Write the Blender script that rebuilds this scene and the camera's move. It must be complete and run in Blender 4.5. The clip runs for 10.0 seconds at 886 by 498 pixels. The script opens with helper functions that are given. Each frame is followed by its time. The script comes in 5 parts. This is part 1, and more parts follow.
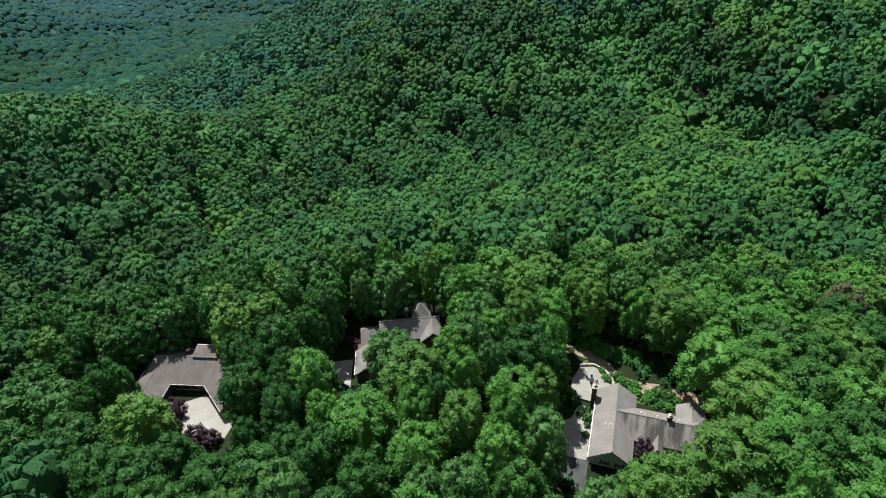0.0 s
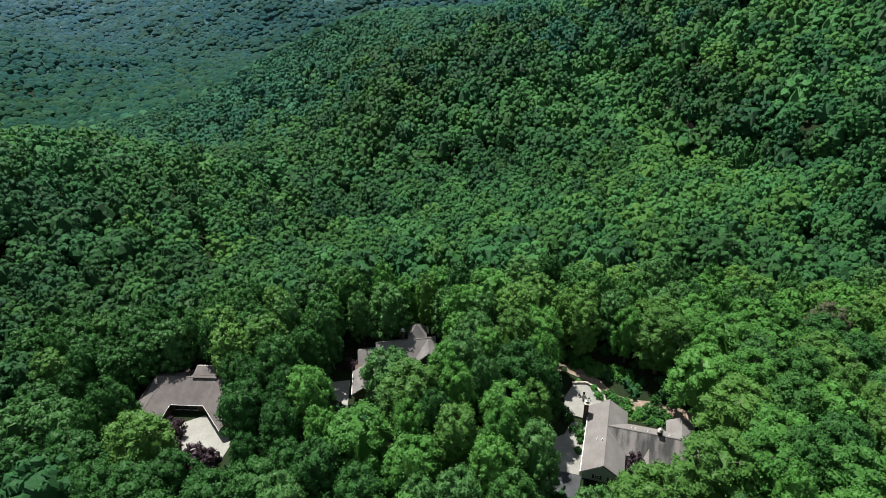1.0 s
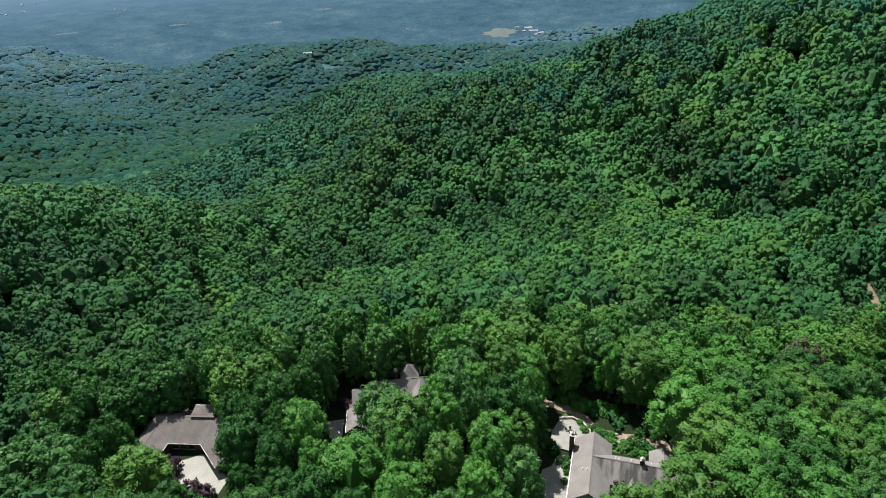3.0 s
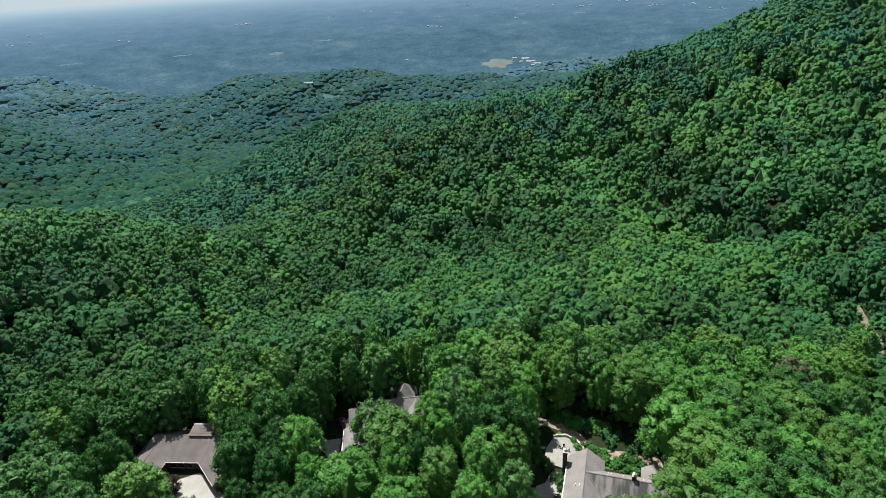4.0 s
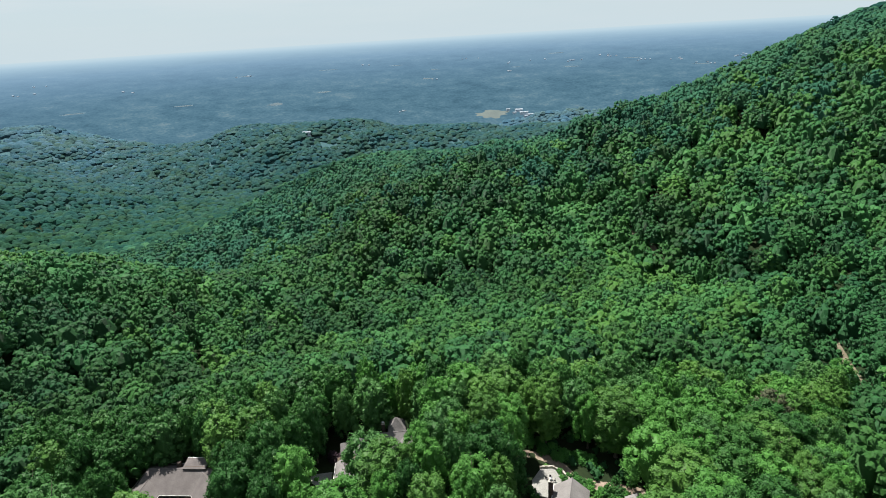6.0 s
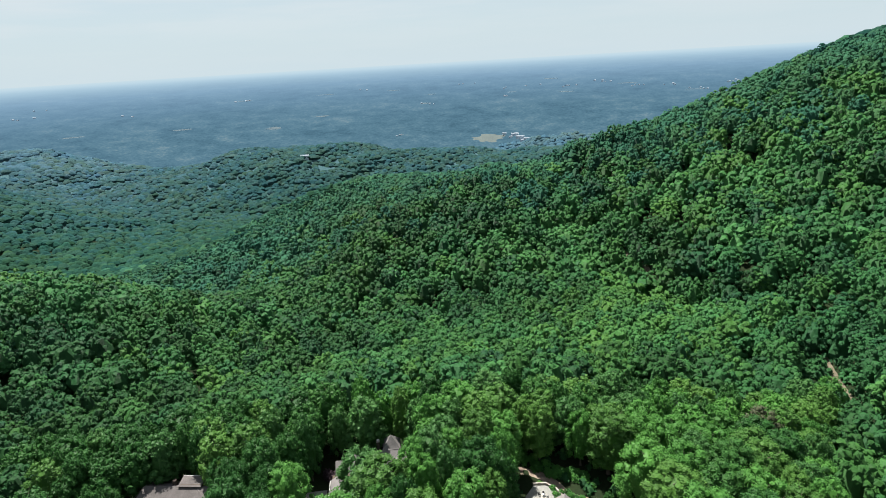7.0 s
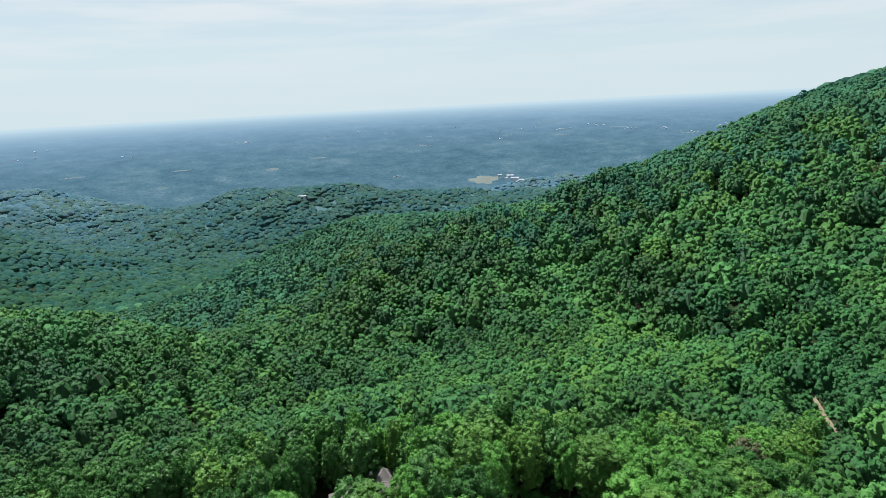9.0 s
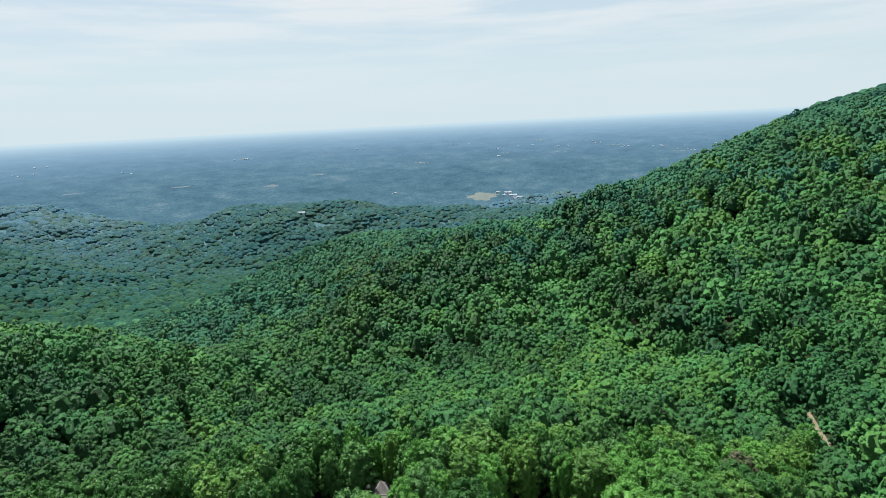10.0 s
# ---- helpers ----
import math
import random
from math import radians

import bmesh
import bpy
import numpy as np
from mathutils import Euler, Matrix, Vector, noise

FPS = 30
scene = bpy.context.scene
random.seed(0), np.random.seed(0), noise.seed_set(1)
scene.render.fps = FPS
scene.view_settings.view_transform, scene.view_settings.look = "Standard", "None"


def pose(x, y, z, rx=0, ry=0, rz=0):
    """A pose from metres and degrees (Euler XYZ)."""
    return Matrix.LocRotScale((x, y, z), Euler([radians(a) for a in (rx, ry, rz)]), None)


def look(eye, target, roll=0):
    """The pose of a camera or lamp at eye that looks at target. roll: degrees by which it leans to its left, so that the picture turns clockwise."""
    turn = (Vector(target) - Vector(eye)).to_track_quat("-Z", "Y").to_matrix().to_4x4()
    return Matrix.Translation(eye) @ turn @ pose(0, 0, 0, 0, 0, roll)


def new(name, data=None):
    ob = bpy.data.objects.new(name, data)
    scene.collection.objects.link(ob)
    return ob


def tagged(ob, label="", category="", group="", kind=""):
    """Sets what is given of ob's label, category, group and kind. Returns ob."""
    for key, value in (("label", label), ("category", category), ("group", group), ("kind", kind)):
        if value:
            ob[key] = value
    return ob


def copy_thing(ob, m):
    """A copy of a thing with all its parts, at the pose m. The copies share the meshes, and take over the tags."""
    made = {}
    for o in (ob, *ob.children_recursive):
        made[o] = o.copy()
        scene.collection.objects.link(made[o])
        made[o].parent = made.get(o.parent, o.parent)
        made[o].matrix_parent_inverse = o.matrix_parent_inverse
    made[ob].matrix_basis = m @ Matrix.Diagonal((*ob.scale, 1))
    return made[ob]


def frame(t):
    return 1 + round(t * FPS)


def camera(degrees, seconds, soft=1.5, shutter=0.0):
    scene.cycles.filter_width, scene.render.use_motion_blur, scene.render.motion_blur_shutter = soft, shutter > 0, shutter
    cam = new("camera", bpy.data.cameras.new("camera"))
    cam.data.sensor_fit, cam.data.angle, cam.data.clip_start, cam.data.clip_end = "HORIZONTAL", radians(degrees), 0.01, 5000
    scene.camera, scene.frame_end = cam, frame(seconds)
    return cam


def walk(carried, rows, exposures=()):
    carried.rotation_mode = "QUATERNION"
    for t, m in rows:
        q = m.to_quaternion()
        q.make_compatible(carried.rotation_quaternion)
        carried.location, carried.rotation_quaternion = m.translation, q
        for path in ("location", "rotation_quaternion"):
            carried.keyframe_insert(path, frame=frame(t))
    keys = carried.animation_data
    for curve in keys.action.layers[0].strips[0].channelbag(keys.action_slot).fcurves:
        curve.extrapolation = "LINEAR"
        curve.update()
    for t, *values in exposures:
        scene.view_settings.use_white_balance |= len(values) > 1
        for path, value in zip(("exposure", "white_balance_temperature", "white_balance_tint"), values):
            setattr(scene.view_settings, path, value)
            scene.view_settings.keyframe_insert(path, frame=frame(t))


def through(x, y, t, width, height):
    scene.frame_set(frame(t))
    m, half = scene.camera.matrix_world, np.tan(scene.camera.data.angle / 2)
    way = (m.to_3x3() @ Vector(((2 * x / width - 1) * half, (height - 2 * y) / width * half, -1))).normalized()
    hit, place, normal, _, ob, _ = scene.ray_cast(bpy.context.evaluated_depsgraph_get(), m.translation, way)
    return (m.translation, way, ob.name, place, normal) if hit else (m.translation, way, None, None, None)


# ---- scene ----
import itertools

cam = camera(74.02, 10.0, soft=0.92)
ROWS = [
    (0.0, pose(-3.95, 23.45, 91.53, 53.53, 3.17, -0.40)),
    (0.5, pose(-3.61, 20.75, 91.61, 55.13, 3.17, -0.50)),
    (1.0, pose(-3.24, 18.14, 91.68, 56.75, 3.22, -0.66)),
    (1.5, pose(-2.86, 15.61, 91.74, 58.30, 3.27, -0.80)),
    (2.0, pose(-2.46, 13.17, 91.79, 59.79, 3.33, -0.92)),
    (2.5, pose(-2.06, 10.80, 91.84, 61.17, 3.37, -1.03)),
    (4.0, pose(-0.81, 4.13, 91.94, 65.21, 3.37, -1.21)),
    (4.5, pose(-0.40, 2.04, 91.97, 66.43, 3.36, -1.30)),
    (5.0, pose(0.00, 0.00, 92.00, 67.55, 3.33, -1.37)),
    (5.5, pose(0.38, -1.98, 92.04, 68.68, 3.27, -1.45)),
    (7.0, pose(1.41, -7.63, 92.18, 72.03, 3.13, -1.84)),
    (7.5, pose(1.69, -9.43, 92.25, 73.13, 3.07, -1.94)),
    (8.0, pose(1.94, -11.19, 92.34, 74.13, 3.00, -2.01)),
    (8.5, pose(2.15, -12.92, 92.43, 75.12, 2.94, -2.08)),
    (9.0, pose(2.31, -14.62, 92.55, 75.97, 2.90, -2.16)),
    (9.5, pose(2.43, -16.30, 92.68, 76.86, 2.82, -2.24)),
    (10.0, pose(2.49, -17.95, 92.84, 77.58, 2.77, -2.30))]
EXPOSURES = [(0.0, 0.75), (4.5, 0.92), (10.0, 1.12)]
walk(cam, ROWS, EXPOSURES)

# ---- sky and sun ----
SUN_AZ, SUN_EL = radians(-28), radians(63)  # azimuth from +y towards +x
world = bpy.data.worlds.new("World")
scene.world = world
world.use_nodes = True
wn, wl = world.node_tree.nodes, world.node_tree.links
wn.clear()
w_out = wn.new("ShaderNodeOutputWorld")
w_bg = wn.new("ShaderNodeBackground")
w_sky = wn.new("ShaderNodeTexSky")
w_sky.sky_type = "NISHITA"
w_sky.sun_disc = False
w_sky.sun_elevation, w_sky.sun_rotation = SUN_EL, SUN_AZ
w_sky.altitude, w_sky.air_density, w_sky.dust_density, w_sky.ozone_density = 600, 1.0, 1.5, 1.0
w_gain = wn.new("ShaderNodeVectorMath")
w_gain.operation = "SCALE"
w_gain.inputs["Scale"].default_value = 0.1
w_tc = wn.new("ShaderNodeTexCoord")
w_sep = wn.new("ShaderNodeSeparateXYZ")
w_map = wn.new("ShaderNodeMapping")
w_map.inputs["Scale"].default_value = (2.2, 2.2, 22)
w_noise = wn.new("ShaderNodeTexNoise")
w_noise.inputs["Scale"].default_value = 1.6
w_noise.inputs["Detail"].default_value = 6
w_noise.inputs["Roughness"].default_value = 0.55
w_ramp = wn.new("ShaderNodeValToRGB")
w_ramp.color_ramp.elements[0].position, w_ramp.color_ramp.elements[1].position = 0.42, 0.62
w_ramp.color_ramp.elements[0].color, w_ramp.color_ramp.elements[1].color = (0, 0, 0, 1), (1, 1, 1, 1)
w_high = wn.new("ShaderNodeMapRange")
w_high.inputs["From Min"].default_value, w_high.inputs["From Max"].default_value = 0.03, 0.2
w_high.inputs["To Min"].default_value, w_high.inputs["To Max"].default_value = 0.1, 0.95
w_mul = wn.new("ShaderNodeMath")
w_mul.operation = "MULTIPLY"
# thin summer haze low over the horizon, thin bright cloud above it
w_haze = wn.new("ShaderNodeMapRange")
w_haze.inputs["From Min"].default_value, w_haze.inputs["From Max"].default_value = 0.0, 0.6
w_haze.inputs["To Min"].default_value, w_haze.inputs["To Max"].default_value = 0.95, 0.1
w_mix1 = wn.new("ShaderNodeMix")
w_mix1.data_type = "RGBA"
w_mix2 = wn.new("ShaderNodeMix")
w_mix2.data_type = "RGBA"
w_mix1.inputs["B"].default_value = (0.60, 0.72, 0.78, 1)
w_mix2.inputs["B"].default_value = (0.72, 0.77, 0.795, 1)
wl.new(w_sky.outputs[0], w_gain.inputs[0])
wl.new(w_tc.outputs["Generated"], w_sep.inputs[0])
wl.new(w_tc.outputs["Generated"], w_map.inputs[0])
wl.new(w_map.outputs[0], w_noise.inputs["Vector"])
wl.new(w_noise.outputs["Fac"], w_ramp.inputs[0])
wl.new(w_sep.outputs["Z"], w_high.inputs[0])
wl.new(w_ramp.outputs[0], w_mul.inputs[0])
wl.new(w_high.outputs[0], w_mul.inputs[1])
wl.new(w_sep.outputs["Z"], w_haze.inputs[0])
wl.new(w_haze.outputs[0], w_mix1.inputs["Factor"])
wl.new(w_gain.outputs[0], w_mix1.inputs["A"])
wl.new(w_mix1.outputs["Result"], w_mix2.inputs["A"])
wl.new(w_mul.outputs[0], w_mix2.inputs["Factor"])
wl.new(w_mix2.outputs["Result"], w_bg.inputs["Color"])
w_bg.inputs["Strength"].default_value = 0.51
wl.new(w_bg.outputs[0], w_out.inputs[0])

sun_data = bpy.data.lights.new("sun", "SUN")
sun_data.energy, sun_data.angle, sun_data.color = 5.0, radians(0.55), (1.0, 0.97, 0.91)
sun = new("sun", sun_data)
sun_dir = Vector((math.sin(SUN_AZ) * math.cos(SUN_EL), math.cos(SUN_AZ) * math.cos(SUN_EL), math.sin(SUN_EL)))
sun.matrix_world = look((0, 60, 400), Vector((0, 60, 400)) - sun_dir)


# ---- materials ----
def material(name, rough=0.8):
    m = bpy.data.materials.new(name)
    m.use_nodes = True
    b = m.node_tree.nodes["Principled BSDF"]
    b.inputs["Roughness"].default_value = rough
    return m, m.node_tree.nodes, m.node_tree.links, b


def rgba(c):
    return (c[0], c[1], c[2], 1)


def ramp(nodes, stops):
    r = nodes.new("ShaderNodeValToRGB")
    e = r.color_ramp.elements
    e[0].position, e[0].color = stops[0][0], rgba(stops[0][1])
    e[1].position, e[1].color = stops[-1][0], rgba(stops[-1][1])
    for p, c in stops[1:-1]:
        e.new(p).color = rgba(c)
    return r


def noise_node(nodes, links, scale, detail=4, stretch=None, kind="Object"):
    tc = nodes.new("ShaderNodeTexCoord")
    n = nodes.new("ShaderNodeTexNoise")
    n.inputs["Scale"].default_value, n.inputs["Detail"].default_value = scale, detail
    if stretch:
        mp = nodes.new("ShaderNodeMapping")
        mp.inputs["Scale"].default_value = stretch
        links.new(tc.outputs[kind], mp.inputs[0])
        links.new(mp.outputs[0], n.inputs["Vector"])
    else:
        links.new(tc.outputs[kind], n.inputs["Vector"])
    return n


def surface(name, stops, scale, rough=0.85, fine=None, bump=0.0, stretch=None, metal=0.0, sheen=0.12):
    """A weathered surface: large stains and a fine grain, with relief from the grain."""
    m, n, l, b = material(name, rough)
    big = noise_node(n, l, scale, 5, stretch)
    r = ramp(n, stops)
    l.new(big.outputs["Fac"], r.inputs[0])
    grain = noise_node(n, l, fine or scale * 14, 3)
    mix = n.new("ShaderNodeMix")
    mix.data_type, mix.blend_type = "RGBA", "OVERLAY"
    mix.inputs["Factor"].default_value = 0.35
    l.new(r.outputs[0], mix.inputs["A"])
    l.new(grain.outputs["Fac"], mix.inputs["B"])
    l.new(mix.outputs["Result"], b.inputs["Base Color"])
    b.inputs["Metallic"].default_value = metal
    b.inputs["Specular IOR Level"].default_value = sheen
    if bump:
        bp = n.new("ShaderNodeBump")
        bp.inputs["Strength"].default_value, bp.inputs["Distance"].default_value = bump, 0.05
        l.new(grain.outputs["Fac"], bp.inputs["Height"])
        l.new(bp.outputs[0], b.inputs["Normal"])
    return m


def foliage(name, dark, mid, light, by_object=True, gloss=0.12, through=0.22, mixed=0.42, soft_top=0.18):
    """Leaves: a tone and a hue for each tree, another tone for each spray of leaves, and light shining through."""
    m, n, l, b = material(name, 0.5)
    geo = n.new("ShaderNodeNewGeometry")
    if by_object:
        src = n.new("ShaderNodeObjectInfo")
        tone = src.outputs["Random"]
    else:
        src = n.new("ShaderNodeAttribute")
        src.attribute_name = "tone"
        tone = src.outputs["Fac"]
    add = n.new("ShaderNodeMath")
    add.operation = "MULTIPLY_ADD"
    add.inputs[1].default_value = 1.0 - mixed
    l.new(tone, add.inputs[0])
    sc = n.new("ShaderNodeMath")
    sc.operation = "MULTIPLY"
    sc.inputs[1].default_value = mixed
    l.new(geo.outputs["Random Per Island"], sc.inputs[0])
    l.new(sc.outputs[0], add.inputs[2])
    r = ramp(n, [(0.0, dark), (0.5, mid), (1.0, light)])
    l.new(add.outputs[0], r.inputs[0])
    leaf = r.outputs[0]
    if not by_object:
        kind = n.new("ShaderNodeAttribute")
        kind.attribute_name = "hue"
        cast = ramp(n, [(0.0, (0.80, 0.95, 1.0)), (0.5, (0.90, 0.94, 0.86)), (1.0, (1.0, 0.92, 0.68))])
        l.new(kind.outputs["Fac"], cast.inputs[0])
        dye = n.new("ShaderNodeMix")
        dye.data_type, dye.blend_type = "RGBA", "MULTIPLY"
        dye.inputs["Factor"].default_value = 1.0
        l.new(leaf, dye.inputs["A"])
        l.new(cast.outputs[0], dye.inputs["B"])
        leaf = dye.outputs["Result"]
        clump = noise_node(n, l, 0.42, 4)
        relief = n.new("ShaderNodeBump")
        relief.inputs["Strength"].default_value, relief.inputs["Distance"].default_value = 0.8, 1.2
        l.new(clump.outputs["Fac"], relief.inputs["Height"])
        facing = relief.outputs[0]
    else:
        facing = geo.outputs["Normal"]
    # shading normals bent upwards, which brightens the shaded sides of the crowns
    lift = n.new("ShaderNodeVectorMath")
    lift.operation = "MULTIPLY_ADD"
    lift.inputs[1].default_value = (1 - soft_top, 1 - soft_top, 1 - soft_top)
    lift.inputs[2].default_value = (0, 0, soft_top)
    l.new(facing, lift.inputs[0])
    even = n.new("ShaderNodeVectorMath")
    even.operation = "NORMALIZE"
    l.new(lift.outputs[0], even.inputs[0])
    l.new(even.outputs[0], b.inputs["Normal"])
    l.new(leaf, b.inputs["Base Color"])
    b.inputs["Specular IOR Level"].default_value = gloss
    tr = n.new("ShaderNodeBsdfTranslucent")
    l.new(leaf, tr.inputs["Color"])
    mx = n.new("ShaderNodeMixShader")
    mx.inputs[0].default_value = through
    l.new(b.outputs[0], mx.inputs[1])
    l.new(tr.outputs[0], mx.inputs[2])
    l.new(mx.outputs[0], n["Material Output"].inputs["Surface"])
    return m


# near black: the shade between the trees is put into this colour
M_FLOOR = surface("forest_floor_with_shade", [(0.3, (0.008, 0.016, 0.006)), (0.55, (0.014, 0.024, 0.009)), (0.75, (0.022, 0.028, 0.012))], 0.05, 0.95, 1.2)
M_OAK = foliage("oak_leaves", (0.018, 0.066, 0.016), (0.030, 0.101, 0.023), (0.048, 0.135, 0.028))
M_MAPLE = foliage("maple_leaves", (0.035, 0.114, 0.023), (0.057, 0.170, 0.032), (0.084, 0.224, 0.044))
M_POPLAR = foliage("poplar_leaves", (0.042, 0.111, 0.023), (0.062, 0.153, 0.030), (0.088, 0.196, 0.038))
M_ASH = foliage("ash_leaves", (0.034, 0.101, 0.027), (0.051, 0.140, 0.038), (0.077, 0.182, 0.051))
M_PLUM = foliage("plum_leaves", (0.042, 0.027, 0.036), (0.066, 0.044, 0.056), (0.100, 0.070, 0.084))
M_RUSSET = foliage("russet_leaves", (0.055, 0.066, 0.034), (0.075, 0.086, 0.044), (0.10, 0.11, 0.056))
M_SHRUB = foliage("shrub_leaves", (0.034, 0.116, 0.025), (0.055, 0.175, 0.035), (0.092, 0.262, 0.050))
M_WOODS = foliage("wood_leaves", (0.020, 0.066, 0.030), (0.040, 0.126, 0.042), (0.076, 0.202, 0.058), False, 0.05, 0.28, 0.18, 0.48)
# leaves of the farther belts: distance haze is painted in as blue
M_HAZE_SLOPE = foliage("hazed_slope_leaves", (0.026, 0.084, 0.058), (0.042, 0.130, 0.078), (0.068, 0.182, 0.096), False, 0.02, 0.32, 0.16, 0.58)
M_HAZE_HILL = foliage("hazed_hill_leaves", (0.020, 0.063, 0.051), (0.033, 0.091, 0.066), (0.056, 0.134, 0.086), False, 0.0, 0.3, 0.3, 0.2)
M_HAZE_VALLEY = foliage("hazed_valley_leaves", (0.024, 0.070, 0.066), (0.035, 0.091, 0.077), (0.051, 0.117, 0.093), False, 0.0, 0.3, 0.3, 0.2)
M_HAZE_B = foliage("haze_blue_green_leaves", (0.034, 0.084, 0.087), (0.042, 0.100, 0.100), (0.054, 0.121, 0.114), False, 0.0, 0.3, 0.3, 0.2)
M_HAZE_C = foliage("far_haze_blue_green_leaves", (0.042, 0.095, 0.111), (0.050, 0.110, 0.122), (0.061, 0.128, 0.131), False, 0.0, 0.3, 0.3, 0.2)
M_HAZE_D = foliage("far_haze_blue_leaves", (0.056, 0.113, 0.148), (0.063, 0.128, 0.157), (0.075, 0.142, 0.167), False, 0.0, 0.3, 0.3, 0.2)
M_HAZE_DISTANT = foliage("distant_haze_blue_leaves", (0.075, 0.140, 0.196), (0.085, 0.156, 0.207), (0.096, 0.168, 0.216), False, 0.0, 0.3, 0.3, 0.2)
LEAVES_BY_HAZE = [(0, M_WOODS), (470, M_HAZE_SLOPE), (680, M_HAZE_HILL), (880, M_HAZE_VALLEY), (1080, M_HAZE_B), (1300, M_HAZE_C), (1560, M_HAZE_D), (1850, M_HAZE_DISTANT)]  # from this far off on, each with more haze blue painted in
M_BARK = surface("bark", [(0.3, (0.06, 0.05, 0.04)), (0.7, (0.13, 0.11, 0.09))], 2.0, 0.95, 12, 0.4, (1, 1, 0.2))
M_ROOF = surface("grey_brown_shingles", [(0.3, (0.156, 0.146, 0.140)), (0.6, (0.195, 0.184, 0.177)), (0.8, (0.224, 0.213, 0.206))], 0.35, 0.9, 5.0, 0.4)
M_ROOF_BROWN = surface("brown_shingles", [(0.3, (0.098, 0.088, 0.086)), (0.7, (0.145, 0.131, 0.127))], 0.4, 0.9, 5.0, 0.4)
M_ROOF_STAINED = surface("algae_stained_shingles", [(0.40, (0.062, 0.062, 0.061)), (0.50, (0.125, 0.121, 0.117)), (0.60, (0.20, 0.188, 0.18))], 0.6, 0.9, 5.0, 0.4, (1.0, 0.22, 0.22))
M_ROOF_DARK = surface("grey_shingles", [(0.3, (0.135, 0.128, 0.126)), (0.7, (0.20, 0.187, 0.183))], 0.4, 0.9, 5.0, 0.4)
M_SIDING = surface("grey_siding", [(0.3, (0.40, 0.43, 0.42)), (0.7, (0.50, 0.53, 0.515))], 0.6, 0.8, 8)
M_BROWN = surface("brown_siding", [(0.3, (0.07, 0.055, 0.042)), (0.7, (0.12, 0.095, 0.075))], 0.6, 0.85, 8)
M_TRIM = surface("white_trim", [(0.3, (0.66, 0.65, 0.62)), (0.7, (0.78, 0.77, 0.74))], 1.0, 0.5, 10)
M_SHUTTER = surface("dark_shutter_paint", [(0.3, (0.03, 0.035, 0.035)), (0.7, (0.05, 0.055, 0.055))], 2.0, 0.5)
M_CONCRETE = surface("pale_concrete", [(0.3, (0.235, 0.232, 0.21)), (0.6, (0.29, 0.287, 0.262)), (0.8, (0.33, 0.327, 0.30))], 0.22, 0.9, 3, 0.1)
M_PAVING = surface("weathered_paving", [(0.3, (0.20, 0.197, 0.18)), (0.6, (0.265, 0.26, 0.238)), (0.8, (0.33, 0.32, 0.295))], 0.35, 0.9, 4, 0.2)
M_ASPHALT = surface("asphalt", [(0.3, (0.045, 0.048, 0.052)), (0.7, (0.075, 0.08, 0.086))], 0.3, 0.9, 8, 0.2)
M_STONE = surface("garden_stone", [(0.3, (0.22, 0.20, 0.17)), (0.7, (0.42, 0.39, 0.34))], 1.3, 0.9, 9, 0.4)
M_MULCH = surface("pine_mulch", [(0.3, (0.16, 0.122, 0.092)), (0.7, (0.28, 0.222, 0.175))], 0.6, 0.95, 6, 0.5)
M_GRAVEL = surface("dirt_road", [(0.3, (0.100, 0.086, 0.058)), (0.7, (0.155, 0.136, 0.096))], 0.2, 0.95, 3, 0.3)
M_GRASS = surface("grass", [(0.3, (0.035, 0.085, 0.022)), (0.7, (0.07, 0.135, 0.034))], 0.4, 0.95, 5, 0.3)
M_BRICK = surface("sooty_brick", [(0.3, (0.045, 0.036, 0.032)), (0.7, (0.09, 0.072, 0.062))], 2.0, 0.9, 12, 0.4)
M_METAL = surface("galvanised_metal", [(0.3, (0.45, 0.45, 0.45)), (0.7, (0.6, 0.6, 0.6))], 2.0, 0.35, 20, 0.0, None, 0.9)
M_FURNITURE = surface("black_iron", [(0.3, (0.02, 0.02, 0.02)), (0.7, (0.04, 0.04, 0.04))], 3.0, 0.5)


def glass():
    m, n, l, b = material("window_glass", 0.08)
    b.inputs["Base Color"].default_value = (0.02, 0.025, 0.03, 1)
    b.inputs["Specular IOR Level"].default_value = 0.6
    return m


M_GLASS = glass()

# ---- the lie of the land ----
NEAR = [(-40, 60, 59, -16.7), (40, 60, 59, 6.9), (-60, 130, 69, 30.9), (30, 130, 68, -1.0), (110, 120, 72, -15.4), (-130, 160, 79, -20.0), (-215, 280, 101, 20.7), (-140, 270, 94, 72.0), (100, 210, 83, -31.2), (30, 230, 83, 49.4), (-70, 250, 87, -97.5), (-20, 330, 98, 9.6), (60, 310, 95, -29.7), (40, 420, 111, 47.1), (-60, 470, 119, 68.9), (-160, 560, 135, 22.6), (110, 380, 107, -60.3), (170, 290, 98, 3.2), (230, 350, 111, -7.5), (130, 500, 125, 19.9), (230, 480, 128, 16.7), (340, 580, 149, -16.4), (480, 650, 169, 82.0), (320, 400, 125, 38.9), (120, 509, 55, 9.0), (205, 549, 55, 4.0), (380, 577, 55, 5.0)]
